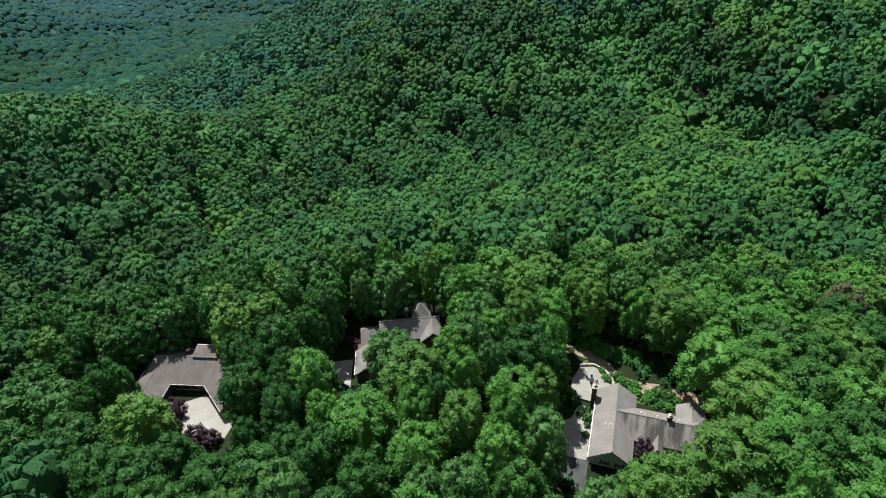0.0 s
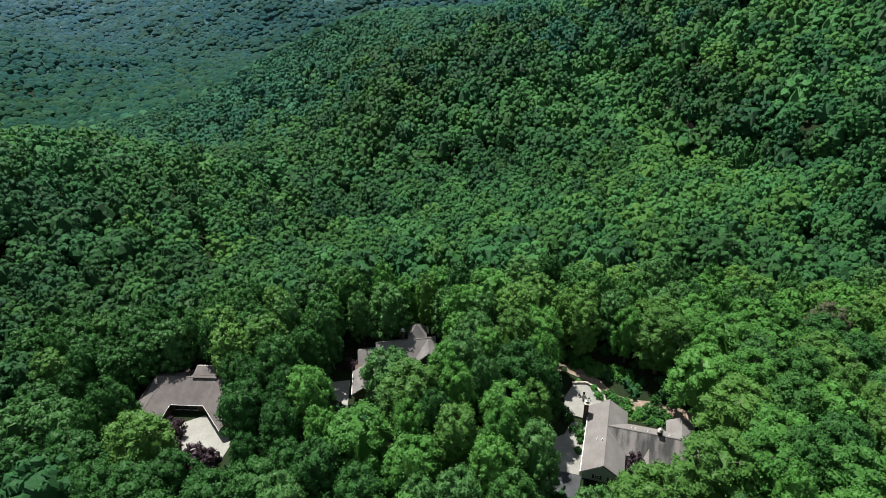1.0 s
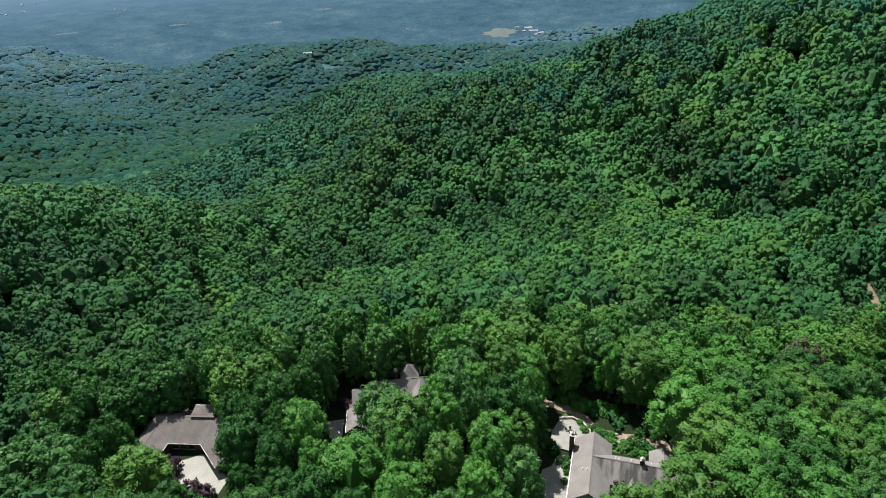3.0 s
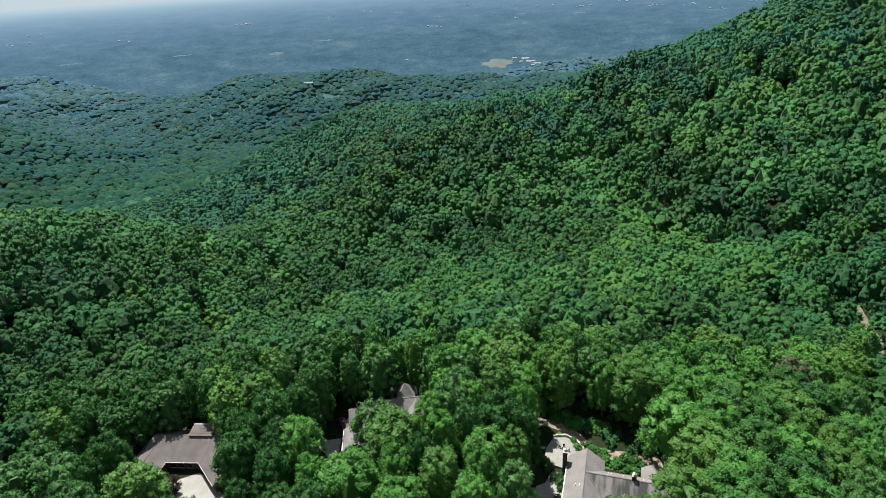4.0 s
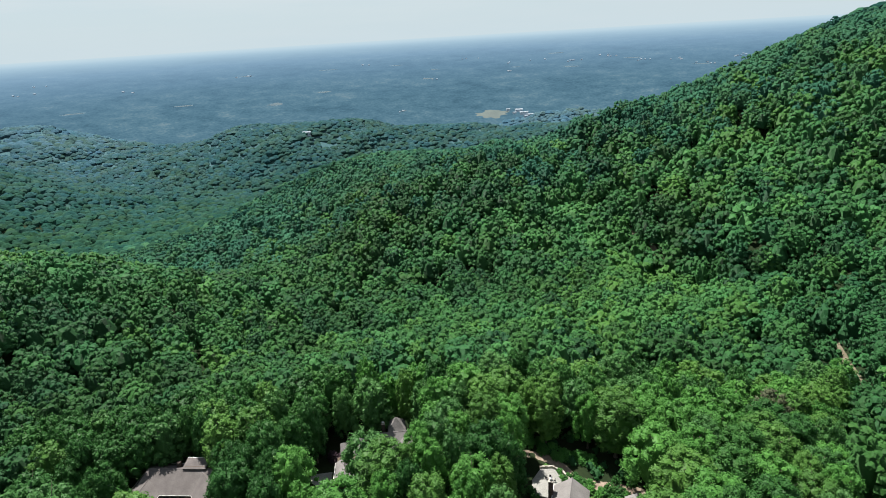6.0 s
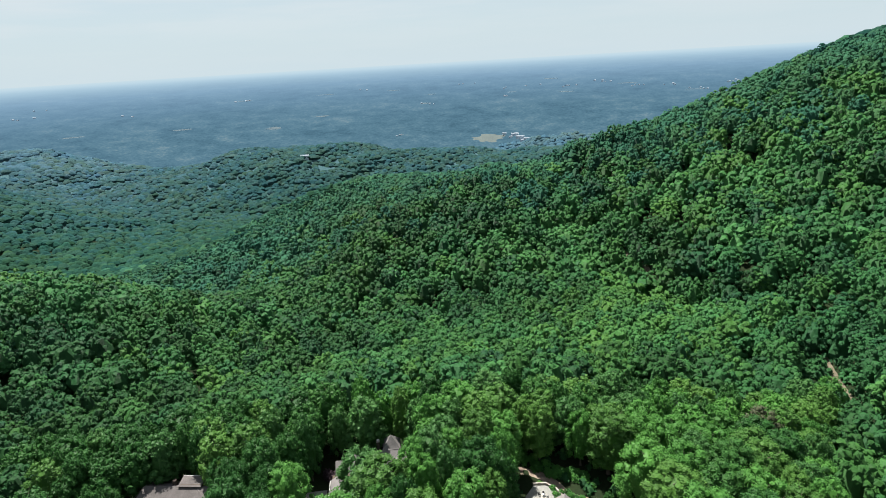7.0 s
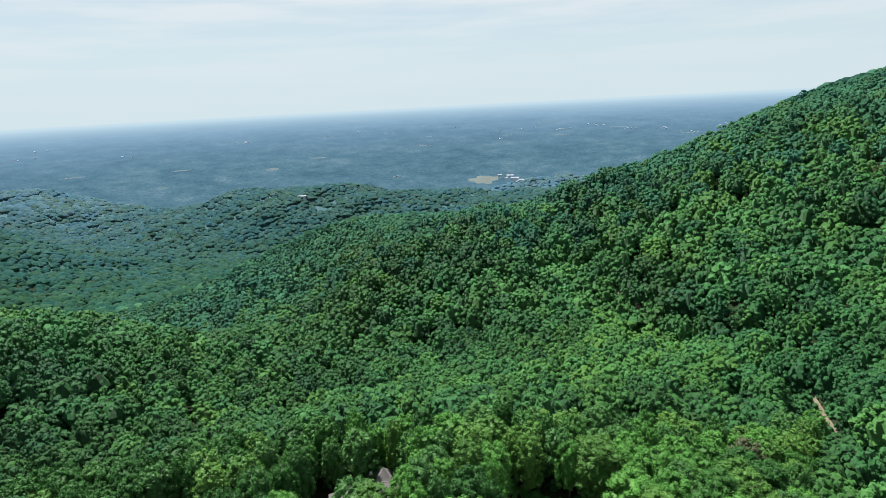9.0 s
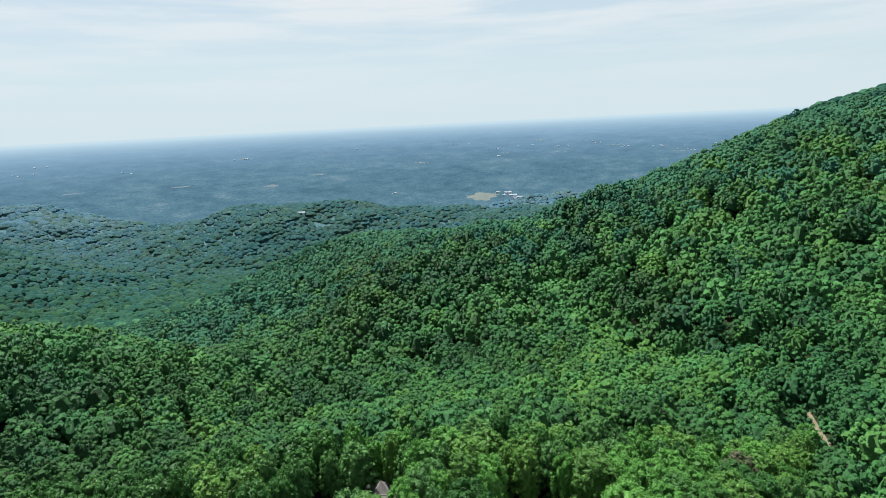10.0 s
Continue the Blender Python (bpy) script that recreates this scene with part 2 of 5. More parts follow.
MID = [(-240, 660, 153, -84.7), (-260, 430, 123, -11.3), (-120, 420, 114, -119.8), (-400, 250, 119, 23.4), (330, 150, 102, -9.7), (-500, 450, 149, -16.9), (50, 600, 138, -82.7), (-100, 720, 157, 87.0), (-500, 760, 184, -43.4), (-350, 900, 193, -0.2), (-100, 1000, 199, -100.1), (200, 900, 186, -0.2), (-620, 1150, 244, -150.6), (-880, 1250, 277, -197.3), (-900, 1000, 250, 229.9), (-430, 1400, 268, 186.0), (-250, 1350, 254, -131.6), (-150, 1480, 271, 82.5), (120, 1430, 263, 62.4), (330, 1250, 242, -38.3)]
FAR = [(100, 1250, 236, -80.5), (-700, 1450, 290, 5.0), (-1000, 1550, 325, 153.2), (-1150, 1850, 375, 118.6), (-800, 1750, 337, -85.1), (-400, 1750, 317, -42.7), (0, 1850, 326, -127.6), (500, 1700, 314, -31.9), (500, 900, 202, -119.1), (700, 650, 191, 62.8), (700, 1100, 244, 100.8), (900, 1800, 350, -279.5), (-1500, 1300, 346, -70.0), (-1400, 600, 276, -30.1), (1200, 700, 256, 141.6), (-1700, 2100, 453, -128.2), (-700, 2200, 394, -254.9), (0, 2300, 393, -143.5)]


# house sites: x, y, level of the ground, radius
SITES = [(27, 101, -14.6, 17), (-71, 119, -20.2, 17), (-24, 133, -21.6, 15), (28, 117, -15.0, 8)]


GULLY = [(156, 190), (140, 265), (128, 330), (122, 400), (128, 470), (114, 540), (106, 600)]  # a hollow that runs up between two hills


def canopy(x, y):
    """Height of the tree tops over a place: hills and hollows, each (x, y, spread, height)."""
    r = np.hypot(x, y)
    z = 10.9 - 23.8 * (np.sqrt(1 + (r / 500) ** 2) - 1) + 0.1146 * x / (1 + r / 1500)
    for cx, cy, s, h in NEAR + MID + FAR:
        z = z + h * np.exp(-((x - cx) ** 2 + (y - cy) ** 2) / (2 * s * s))
    z = z + np.clip((r - 620) / 600, 0, 1) * 7.0 * (np.sin(x / 41 + 1.3 * np.sin(y / 67)) * np.cos(y / 58 + 0.6 * np.sin(x / 73)) + 0.5 * np.sin(x / 23 - y / 31))
    d = 1e9
    east = 0.0
    for (ax, ay), (bx, by) in zip(GULLY, GULLY[1:]):
        t = np.clip(((x - ax) * (bx - ax) + (y - ay) * (by - ay)) / ((bx - ax) ** 2 + (by - ay) ** 2), 0, 1)
        e = np.hypot(x - ax - t * (bx - ax), y - ay - t * (by - ay))
        east = np.where(e < d, np.sign((x - ax) * (by - ay) - (y - ay) * (bx - ax)), east)
        d = np.minimum(d, e)
    fade = np.clip((y - 235) / 35, 0, 1) * np.clip((560 - y) / 60, 0, 1)
    return z - fade * 10.0 * np.exp(-(d / 22.0) ** 2) + fade * 11.0 * np.tanh(east * d / 11.0) * np.exp(-(d / 55.0) ** 2)


PLAIN_R, PLAIN_END = 2350.0, 4930.0


def plain(r):
    """The far plain, which rises to the eye's level at the horizon."""
    k = np.clip((r - PLAIN_R) / (PLAIN_END - PLAIN_R), 0, 1)
    dep = 0.168 * np.exp(-3.6 * k) + 0.0015
    return 92.0 - r * dep


def plain_at(x, y):
    """The plain with its low wooded ridges."""
    r, az = np.hypot(x, y), np.degrees(np.arctan2(x, y))
    z = plain(r)
    for a0, aw, r0, rw, h in ((13, 9, 2860, 55, 15), (24, 7, 3330, 60, 9), (-20, 9, 3040, 60, 9), (-5, 6, 2720, 45, 9), (3, 10, 3500, 60, 5), (-30, 8, 2740, 50, 10)):
        z = z + h * np.exp(-((az - a0) / aw) ** 2 - ((r - r0) / rw) ** 2)
    return z


def ground(x, y):
    x, y = np.asarray(x, float), np.asarray(y, float)
    z = canopy(x, y) - 18.0 + 12.0 * np.clip((np.hypot(x, y) - 640) / 260, 0, 1)  # far ground raised to hide dark gaps under the crowns from the camera
    for sx, sy, sz, sr in SITES:
        d = np.hypot(x - sx, y - sy)
        k = np.clip((d - sr) / 12.0, 0, 1)
        k = k * k * (3 - 2 * k)
        z = sz + (z - sz) * k
    r = np.hypot(x, y)
    k = np.clip((r - 2000) / (PLAIN_R - 2000), 0, 1)
    return z * (1 - k) + plain(r) * k


def gz(x, y):
    return float(ground(x, y))


def mesh_object(name, verts, faces, mat, parent=None, label=""):
    me = bpy.data.meshes.new(name)
    me.from_pydata([tuple(map(float, v)) for v in verts], [], [tuple(map(int, f)) for f in faces])
    me.materials.append(mat)
    me.update()
    ob = new(name, me)
    if parent:
        ob.parent = parent
    if label:
        ob["label"] = label
    return ob


def part(name, bm, mat, parent, label=""):
    me = bpy.data.meshes.new(name)
    bmesh.ops.recalc_face_normals(bm, faces=bm.faces[:])
    bm.to_mesh(me)
    bm.free()
    me.materials.append(mat)
    ob = new(name, me)
    ob.parent = parent
    if label:
        ob["label"] = label
    return ob


def empty(name, m, label, category, group=""):
    ob = new(name)
    ob.matrix_world = m
    return tagged(ob, label, category, group)


def ring_sheet(name, radii, sectors, height, mat, close):
    verts, faces = [], []
    ang = np.linspace(0, 2 * math.pi, sectors, endpoint=False)
    if close:
        verts.append((0, 0, float(height(0.0, 0.0))))
    base = len(verts)
    for r in radii:
        x, y = r * np.cos(ang), r * np.sin(ang)
        verts += list(zip(x, y, height(x, y)))
    for i in range(len(radii) - 1):
        for j in range(sectors):
            a, b = base + i * sectors + j, base + i * sectors + (j + 1) % sectors
            faces.append((a, a + sectors, b + sectors, b))
    if close:
        faces += [(0, base + j, base + (j + 1) % sectors) for j in range(sectors)]
    ob = mesh_object(name, verts, faces, mat)
    ob.data.polygons.foreach_set("use_smooth", [True] * len(ob.data.polygons))
    return ob


near_r = list(np.arange(4, 240, 3.0)) + list(np.geomspace(240, PLAIN_R, 90))
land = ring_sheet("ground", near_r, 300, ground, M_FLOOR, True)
# distance haze painted into the far ground, bluer and paler in two steps
M_FAINT_HAZE_FLOOR = surface("faint_haze_hill_ground", [(0.3, (0.024, 0.064, 0.058)), (0.7, (0.034, 0.080, 0.070))], 0.05, 1.0, 1.2)
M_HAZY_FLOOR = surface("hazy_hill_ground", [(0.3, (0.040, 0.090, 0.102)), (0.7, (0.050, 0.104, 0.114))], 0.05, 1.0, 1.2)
land.data.materials.append(M_FAINT_HAZE_FLOOR)
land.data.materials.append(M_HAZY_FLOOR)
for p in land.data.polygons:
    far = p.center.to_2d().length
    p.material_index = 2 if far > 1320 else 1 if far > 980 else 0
tagged(land, "wooded hill ground of leaf litter and soil, tree shade painted in", "ground", kind="structure")


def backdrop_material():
    """The far plain, drawn as many kilometres off: woods and pale fields, with distance haze painted in as glow."""
    m, n, l, b = material("plain_with_haze_glow", 1.0)
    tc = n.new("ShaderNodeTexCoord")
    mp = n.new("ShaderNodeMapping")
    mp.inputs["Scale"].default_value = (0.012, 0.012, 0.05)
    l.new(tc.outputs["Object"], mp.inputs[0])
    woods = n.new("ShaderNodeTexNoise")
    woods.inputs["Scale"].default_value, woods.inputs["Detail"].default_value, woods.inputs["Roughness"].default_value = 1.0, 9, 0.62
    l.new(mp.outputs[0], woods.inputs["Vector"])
    # wood and field colours, already blued with haze
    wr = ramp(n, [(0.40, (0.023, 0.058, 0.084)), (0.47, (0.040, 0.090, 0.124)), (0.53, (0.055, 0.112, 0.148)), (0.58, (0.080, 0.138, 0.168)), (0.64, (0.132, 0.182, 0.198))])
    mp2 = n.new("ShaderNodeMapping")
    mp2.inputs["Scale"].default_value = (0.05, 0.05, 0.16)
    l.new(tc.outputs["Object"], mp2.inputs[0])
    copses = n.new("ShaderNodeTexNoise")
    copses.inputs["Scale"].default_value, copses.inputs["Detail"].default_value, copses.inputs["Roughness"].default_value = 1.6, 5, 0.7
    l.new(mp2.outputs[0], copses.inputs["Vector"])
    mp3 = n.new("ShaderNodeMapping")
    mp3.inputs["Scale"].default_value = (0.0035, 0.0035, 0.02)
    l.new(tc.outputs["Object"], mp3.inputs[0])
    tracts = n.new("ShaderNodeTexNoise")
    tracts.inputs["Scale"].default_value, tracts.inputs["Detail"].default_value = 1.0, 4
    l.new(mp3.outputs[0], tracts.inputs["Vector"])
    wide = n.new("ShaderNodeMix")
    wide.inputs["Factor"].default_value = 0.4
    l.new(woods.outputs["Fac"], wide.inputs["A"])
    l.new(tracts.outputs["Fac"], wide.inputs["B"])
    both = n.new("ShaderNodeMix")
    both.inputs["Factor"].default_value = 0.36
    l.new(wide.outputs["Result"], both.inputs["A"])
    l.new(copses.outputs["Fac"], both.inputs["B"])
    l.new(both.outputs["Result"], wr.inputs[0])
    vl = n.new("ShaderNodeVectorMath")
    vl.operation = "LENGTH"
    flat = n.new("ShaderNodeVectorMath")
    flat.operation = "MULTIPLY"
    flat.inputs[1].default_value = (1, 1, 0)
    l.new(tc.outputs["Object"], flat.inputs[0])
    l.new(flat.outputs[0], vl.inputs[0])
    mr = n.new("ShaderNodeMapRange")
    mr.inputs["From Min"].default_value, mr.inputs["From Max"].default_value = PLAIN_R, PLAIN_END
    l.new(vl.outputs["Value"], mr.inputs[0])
    # haze painted as a glow that pales towards the horizon
    haze_glow = ramp(n, [(0.0, (0.055, 0.110, 0.144)), (0.18, (0.064, 0.124, 0.178)), (0.34, (0.100, 0.174, 0.254)), (0.5, (0.145, 0.230, 0.318)), (0.7, (0.212, 0.302, 0.372)), (0.85, (0.262, 0.344, 0.396)), (1.0, (0.285, 0.355, 0.390))])
    l.new(mr.outputs[0], haze_glow.inputs[0])
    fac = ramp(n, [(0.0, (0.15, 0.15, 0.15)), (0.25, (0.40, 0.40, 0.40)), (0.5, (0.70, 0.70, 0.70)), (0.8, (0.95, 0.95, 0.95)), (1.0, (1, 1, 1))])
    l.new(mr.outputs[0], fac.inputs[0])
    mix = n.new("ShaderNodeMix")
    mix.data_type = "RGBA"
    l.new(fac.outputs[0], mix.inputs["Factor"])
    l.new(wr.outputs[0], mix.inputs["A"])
    l.new(haze_glow.outputs[0], mix.inputs["B"])
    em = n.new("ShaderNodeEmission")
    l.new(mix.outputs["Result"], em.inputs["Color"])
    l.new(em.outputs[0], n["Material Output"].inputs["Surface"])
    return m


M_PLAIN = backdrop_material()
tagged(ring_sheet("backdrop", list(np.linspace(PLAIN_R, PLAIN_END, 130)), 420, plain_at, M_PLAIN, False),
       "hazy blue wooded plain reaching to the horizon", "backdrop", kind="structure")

# ---- houses ----
def box(bm, x0, x1, y0, y1, z0, z1):
    v = [bm.verts.new(p) for p in ((x0, y0, z0), (x1, y0, z0), (x1, y1, z0), (x0, y1, z0), (x0, y0, z1), (x1, y0, z1), (x1, y1, z1), (x0, y1, z1))]
    for f in ((0, 3, 2, 1), (4, 5, 6, 7), (0, 1, 5, 4), (1, 2, 6, 5), (2, 3, 7, 6), (3, 0, 4, 7)):
        bm.faces.new([v[i] for i in f])


def prism(bm, outline, drop):
    """A slab with this upper outline, drop metres thick."""
    top = [bm.verts.new(p) for p in outline]
    low = [bm.verts.new((p[0], p[1], p[2] - drop)) for p in outline]
    bm.faces.new(top)
    bm.faces.new(low[::-1])
    for i in range(len(top)):
        j = (i + 1) % len(top)
        bm.faces.new((top[i], low[i], low[j], top[j]))


def box_part(name, dims, mat, parent, label="", bevel=0.0):
    bm = bmesh.new()
    box(bm, *dims)
    if bevel:
        bmesh.ops.bevel(bm, geom=bm.edges[:], offset=bevel, segments=1, affect="EDGES")
    return part(name, bm, mat, parent, label)


def slab_part(name, outline, drop, mat, parent, label=""):
    bm = bmesh.new()
    prism(bm, outline, drop)
    return part(name, bm, mat, parent, label)


def gable_wall(name, ends, z0, z1, peak, mat, parent, thick=0.25):
    """A gable end wall from (x, y) to (x, y), with its peak between."""
    (ax, ay), (bx, by) = ends
    d = Vector((bx - ax, by - ay, 0)).normalized()
    nrm = Vector((-d.y, d.x, 0)) * thick
    pts = [(ax, ay, z0), (bx, by, z0), (bx, by, z1), ((ax + bx) / 2, (ay + by) / 2, peak), (ax, ay, z1)]
    bm = bmesh.new()
    a = [bm.verts.new(p) for p in pts]
    b = [bm.verts.new(Vector(p) + nrm) for p in pts]
    bm.faces.new(a)
    bm.faces.new(b[::-1])
    for i in range(5):
        j = (i + 1) % 5
        bm.faces.new((a[i], b[i], b[j], a[j]))
    return part(name, bm, mat, parent)


def ridge_cap(parent, a, b, mat, width=0.16):
    """Folded shingles over a ridge or hip from a to b."""
    a, b = Vector(a), Vector(b)
    d = (b - a).normalized()
    side = Vector((-d.y, d.x, 0)).normalized() * width
    bm = bmesh.new()
    rows = []
    for p in (a, b):
        rows.append([bm.verts.new(p - side + Vector((0, 0, -0.02))), bm.verts.new(p + Vector((0, 0, 0.07))), bm.verts.new(p + side + Vector((0, 0, -0.02)))])
    for i in (0, 1):
        bm.faces.new((rows[0][i], rows[0][i + 1], rows[1][i + 1], rows[1][i]))
    bm.faces.new((rows[0][0], rows[1][0], rows[1][2], rows[0][2]))
    return part("ridge_cap", bm, mat, parent)


def window(parent, x, y, z, w, h, shutters=True, wood=None):
    """A window in a wall that faces -y, sticking out a little."""
    pane = box_part("window", (x - w / 2, x + w / 2, y - 0.03, y + 0.05, z - h / 2, z + h / 2), M_GLASS, parent, "dark window pane")
    t = 0.08
    bm = bmesh.new()
    box(bm, x - w / 2 - t, x + w / 2 + t, y - 0.07, y + 0.04, z + h / 2, z + h / 2 + t)
    box(bm, x - w / 2 - t, x - w / 2, y - 0.07, y + 0.04, z - h / 2, z + h / 2)
    box(bm, x + w / 2, x + w / 2 + t, y - 0.07, y + 0.04, z - h / 2, z + h / 2)
    box(bm, x - 0.02, x + 0.02, y - 0.06, y - 0.03, z - h / 2, z + h / 2)
    box(bm, x - w / 2, x + w / 2, y - 0.06, y - 0.03, z - 0.02, z + 0.02)
    part("frame", bm, wood or M_TRIM, pane, "brown window frame" if wood else "white window frame")
    box_part("sill", (x - w / 2 - 0.12, x + w / 2 + 0.12, y - 0.12, y + 0.03, z - h / 2 - 0.07, z - h / 2), M_TRIM, pane)
    if shutters:
        for s in (-1, 1):
            c = x + s * (w / 2 + t + 0.22)
            box_part("shutter", (c - 0.2, c + 0.2, y - 0.05, y + 0.02, z - h / 2 - 0.03, z + h / 2 + 0.05), M_SHUTTER, parent, "dark painted shutter", 0.01)


def chimney(parent, x, y, z0, z1, w, d, mat=None):
    c = box_part("chimney", (x - w / 2, x + w / 2, y - d / 2, y + d / 2, z0, z1), mat or M_BRICK, parent, "dark sooty brick chimney", 0.03)
    box_part("crown", (x - w / 2 - 0.08, x + w / 2 + 0.08, y - d / 2 - 0.08, y + d / 2 + 0.08, z1, z1 + 0.14), M_STONE, c, "", 0.02)
    bm = bmesh.new()
    bmesh.ops.create_cone(bm, cap_ends=True, segments=12, radius1=0.22, radius2=0.22, depth=0.5, matrix=pose(x, y, z1 + 0.36))
    bmesh.ops.create_cone(bm, cap_ends=True, segments=12, radius1=0.42, radius2=0.06, depth=0.18, matrix=pose(x, y, z1 + 0.72))
    part("cowl", bm, M_METAL, c, "bright metal cowl")


def vent(parent, x, y, z):
    bm = bmesh.new()
    bmesh.ops.create_cone(bm, cap_ends=True, segments=10, radius1=0.09, radius2=0.09, depth=0.9, matrix=pose(x, y, z))
    bmesh.ops.create_cone(bm, cap_ends=True, segments=10, radius1=0.2, radius2=0.1, depth=0.12, matrix=pose(x, y, z + 0.1))
    part("roof_vent", bm, M_TRIM, parent, "pale roof vent pipe")


def grey_house():
    h = empty("house", pose(26.6, 100.6, -14.6, 0, 0, -17.9), "grey sided house with T-shaped brown shingle roof and stains", "house")
    T = 0.16
    # walls of the long wing
    box_part("wall", (-3.75, -3.5, -9.6, 6.8, -1.5, 2.95), M_SIDING, h)
    box_part("wall", (3.5, 3.75, -9.6, 6.8, -1.5, 2.95), M_SIDING, h)
    gable_wall("wall", ((-3.5, -9.6), (3.5, -9.6)), -1.5, 2.95, 5.75, M_SIDING, h)
    gable_wall("wall", ((-3.5, 6.55), (3.5, 6.55)), -1.5, 2.95, 5.75, M_SIDING, h)
    # walls of the cross wing
    box_part("wall", (3.75, 17.3, -3.75, -3.5, -1.5, 2.95), M_SIDING, h)
    box_part("wall", (3.75, 12.6, 3.5, 3.75, -1.5, 2.95), M_SIDING, h)
    box_part("wall", (17.05, 17.3, -3.5, 7.0, -1.5, 2.95), M_SIDING, h)
    box_part("wall", (12.6, 12.85, 3.5, 7.0, -1.5, 2.95), M_SIDING, h)
    gable_wall("wall", ((12.85, 7.0), (17.05, 7.0)), -1.5, 2.95, 4.3, M_SIDING, h)
    # roof of the long wing
    r = slab_part("roof", [(-4.2, -10.3, 2.9), (0, -10.3, 6.05), (0, 7.3, 6.05), (-4.2, 7.3, 2.9)], T, M_ROOF, h)
    vent(r, -1.7, -3.2, 4.85)
    vent(r, -0.7, -3.7, 5.6)
    slab_part("roof", [(0, -10.3, 6.05), (4.2, -10.3, 2.9), (4.2, 7.3, 2.9), (0, 7.3, 6.05)], T, M_ROOF, h)
    # roof of the cross wing, hipped at its end
    slab_part("roof", [(0.02, 0, 6.08), (4.22, -4.2, 2.93), (18.4, -4.2, 2.93), (15.0, 0, 6.08)], T, M_ROOF_STAINED, h, "shingle roof slope with dark algae streaks")
    r = slab_part("roof", [(0.02, 0, 6.08), (15.0, 0, 6.08), (18.4, 4.2, 2.93), (4.22, 4.2, 2.93)], T, M_ROOF, h)
    for vx, vy in ((5.0, 1.3), (5.7, 1.0), (8.2, 1.1), (12.4, 1.2)):
        vent(r, vx, vy, 6.05 - 0.75 * vy)
    slab_part("roof", [(15.0, 0, 6.08), (18.4, -4.2, 2.93), (18.4, 4.2, 2.93)], T, M_ROOF, h)
    # back wing
    slab_part("roof", [(12.1, 1.2, 2.95), (14.95, 1.2, 4.7), (14.95, 7.2, 4.7), (12.1, 7.2, 2.95)], T, M_ROOF, h)
    slab_part("roof", [(14.95, 1.2, 4.7), (17.8, 1.2, 2.95), (17.8, 7.2, 2.95), (14.95, 7.2, 4.7)], T, M_ROOF, h)
    for a, b in (((0, -10.3, 6.06), (0, 7.3, 6.06)), ((0.2, 0, 6.09), (15, 0, 6.09)), ((15, 0, 6.09), (18.4, -4.2, 2.94)), ((15, 0, 6.09), (18.4, 4.2, 2.94)), ((14.95, 2.2, 4.71), (14.95, 7.2, 4.71))):
        ridge_cap(h, a, b, M_ROOF)
    # gutters and barge boards
    box_part("gutter", (-4.36, -4.21, -10.3, 7.3, 2.72, 2.88), M_TRIM, h, "white painted gutter")
    box_part("gutter", (4.8, 12.0, 4.21, 4.36, 2.74, 2.9), M_BROWN, h, "dark brown gutter")
    for s in (-1, 1):
        slab_part("barge_board", [(0, -10.34, 5.88), (s * 4.2, -10.34, 2.73), (s * 4.2, -10.31, 2.73), (0, -10.31, 5.88)], 0.18, M_TRIM if s < 0 else M_BROWN, h)
        slab_part("barge_board", [(0, 7.31, 5.88), (s * 4.2, 7.31, 2.73), (s * 4.2, 7.35, 2.73), (0, 7.35, 5.88)], 0.2, M_TRIM, h)
    box_part("downpipe", (-3.86, -3.77, -9.7, -9.61, -1.4, 2.75), M_TRIM, h)
    window(h, -0.95, -9.62, 1.25, 0.85, 1.15)
    window(h, 1.95, -9.62, 1.25, 0.85, 1.15)
    # small gabled entry and porch
    for px, w, y0, y1, zr in ((8.6, 1.25, -6.2, -2.2, 4.3), (17.6, 1.9, -7.2, -3.0, 4.0)):
        ze = 2.6
        for s in (-1, 1):
            slab_part("porch_roof", [(px, y0, zr), (px + s * w, y0, ze), (px + s * w, y1, ze), (px, y1, zr)], 0.12, M_ROOF, h)
        gable_wall("porch_front", ((px - w * 0.85, y0 + 0.3), (px + w * 0.85, y0 + 0.3)), 2.3, 2.55, zr - 0.25, M_BROWN, h, 0.12)
        for s in (-1, 1):
            box_part("post", (px + s * w * 0.8 - 0.08, px + s * w * 0.8 + 0.08, y0 + 0.3, y0 + 0.46, -1.0, 2.35), M_BROWN, h)
    chimney(h, -4.7, 4.7, -1.5, 6.6, 1.0, 1.5)
    chimney(h, 10.4, 0.25, 4.5, 7.1, 0.9, 0.9)
    return h


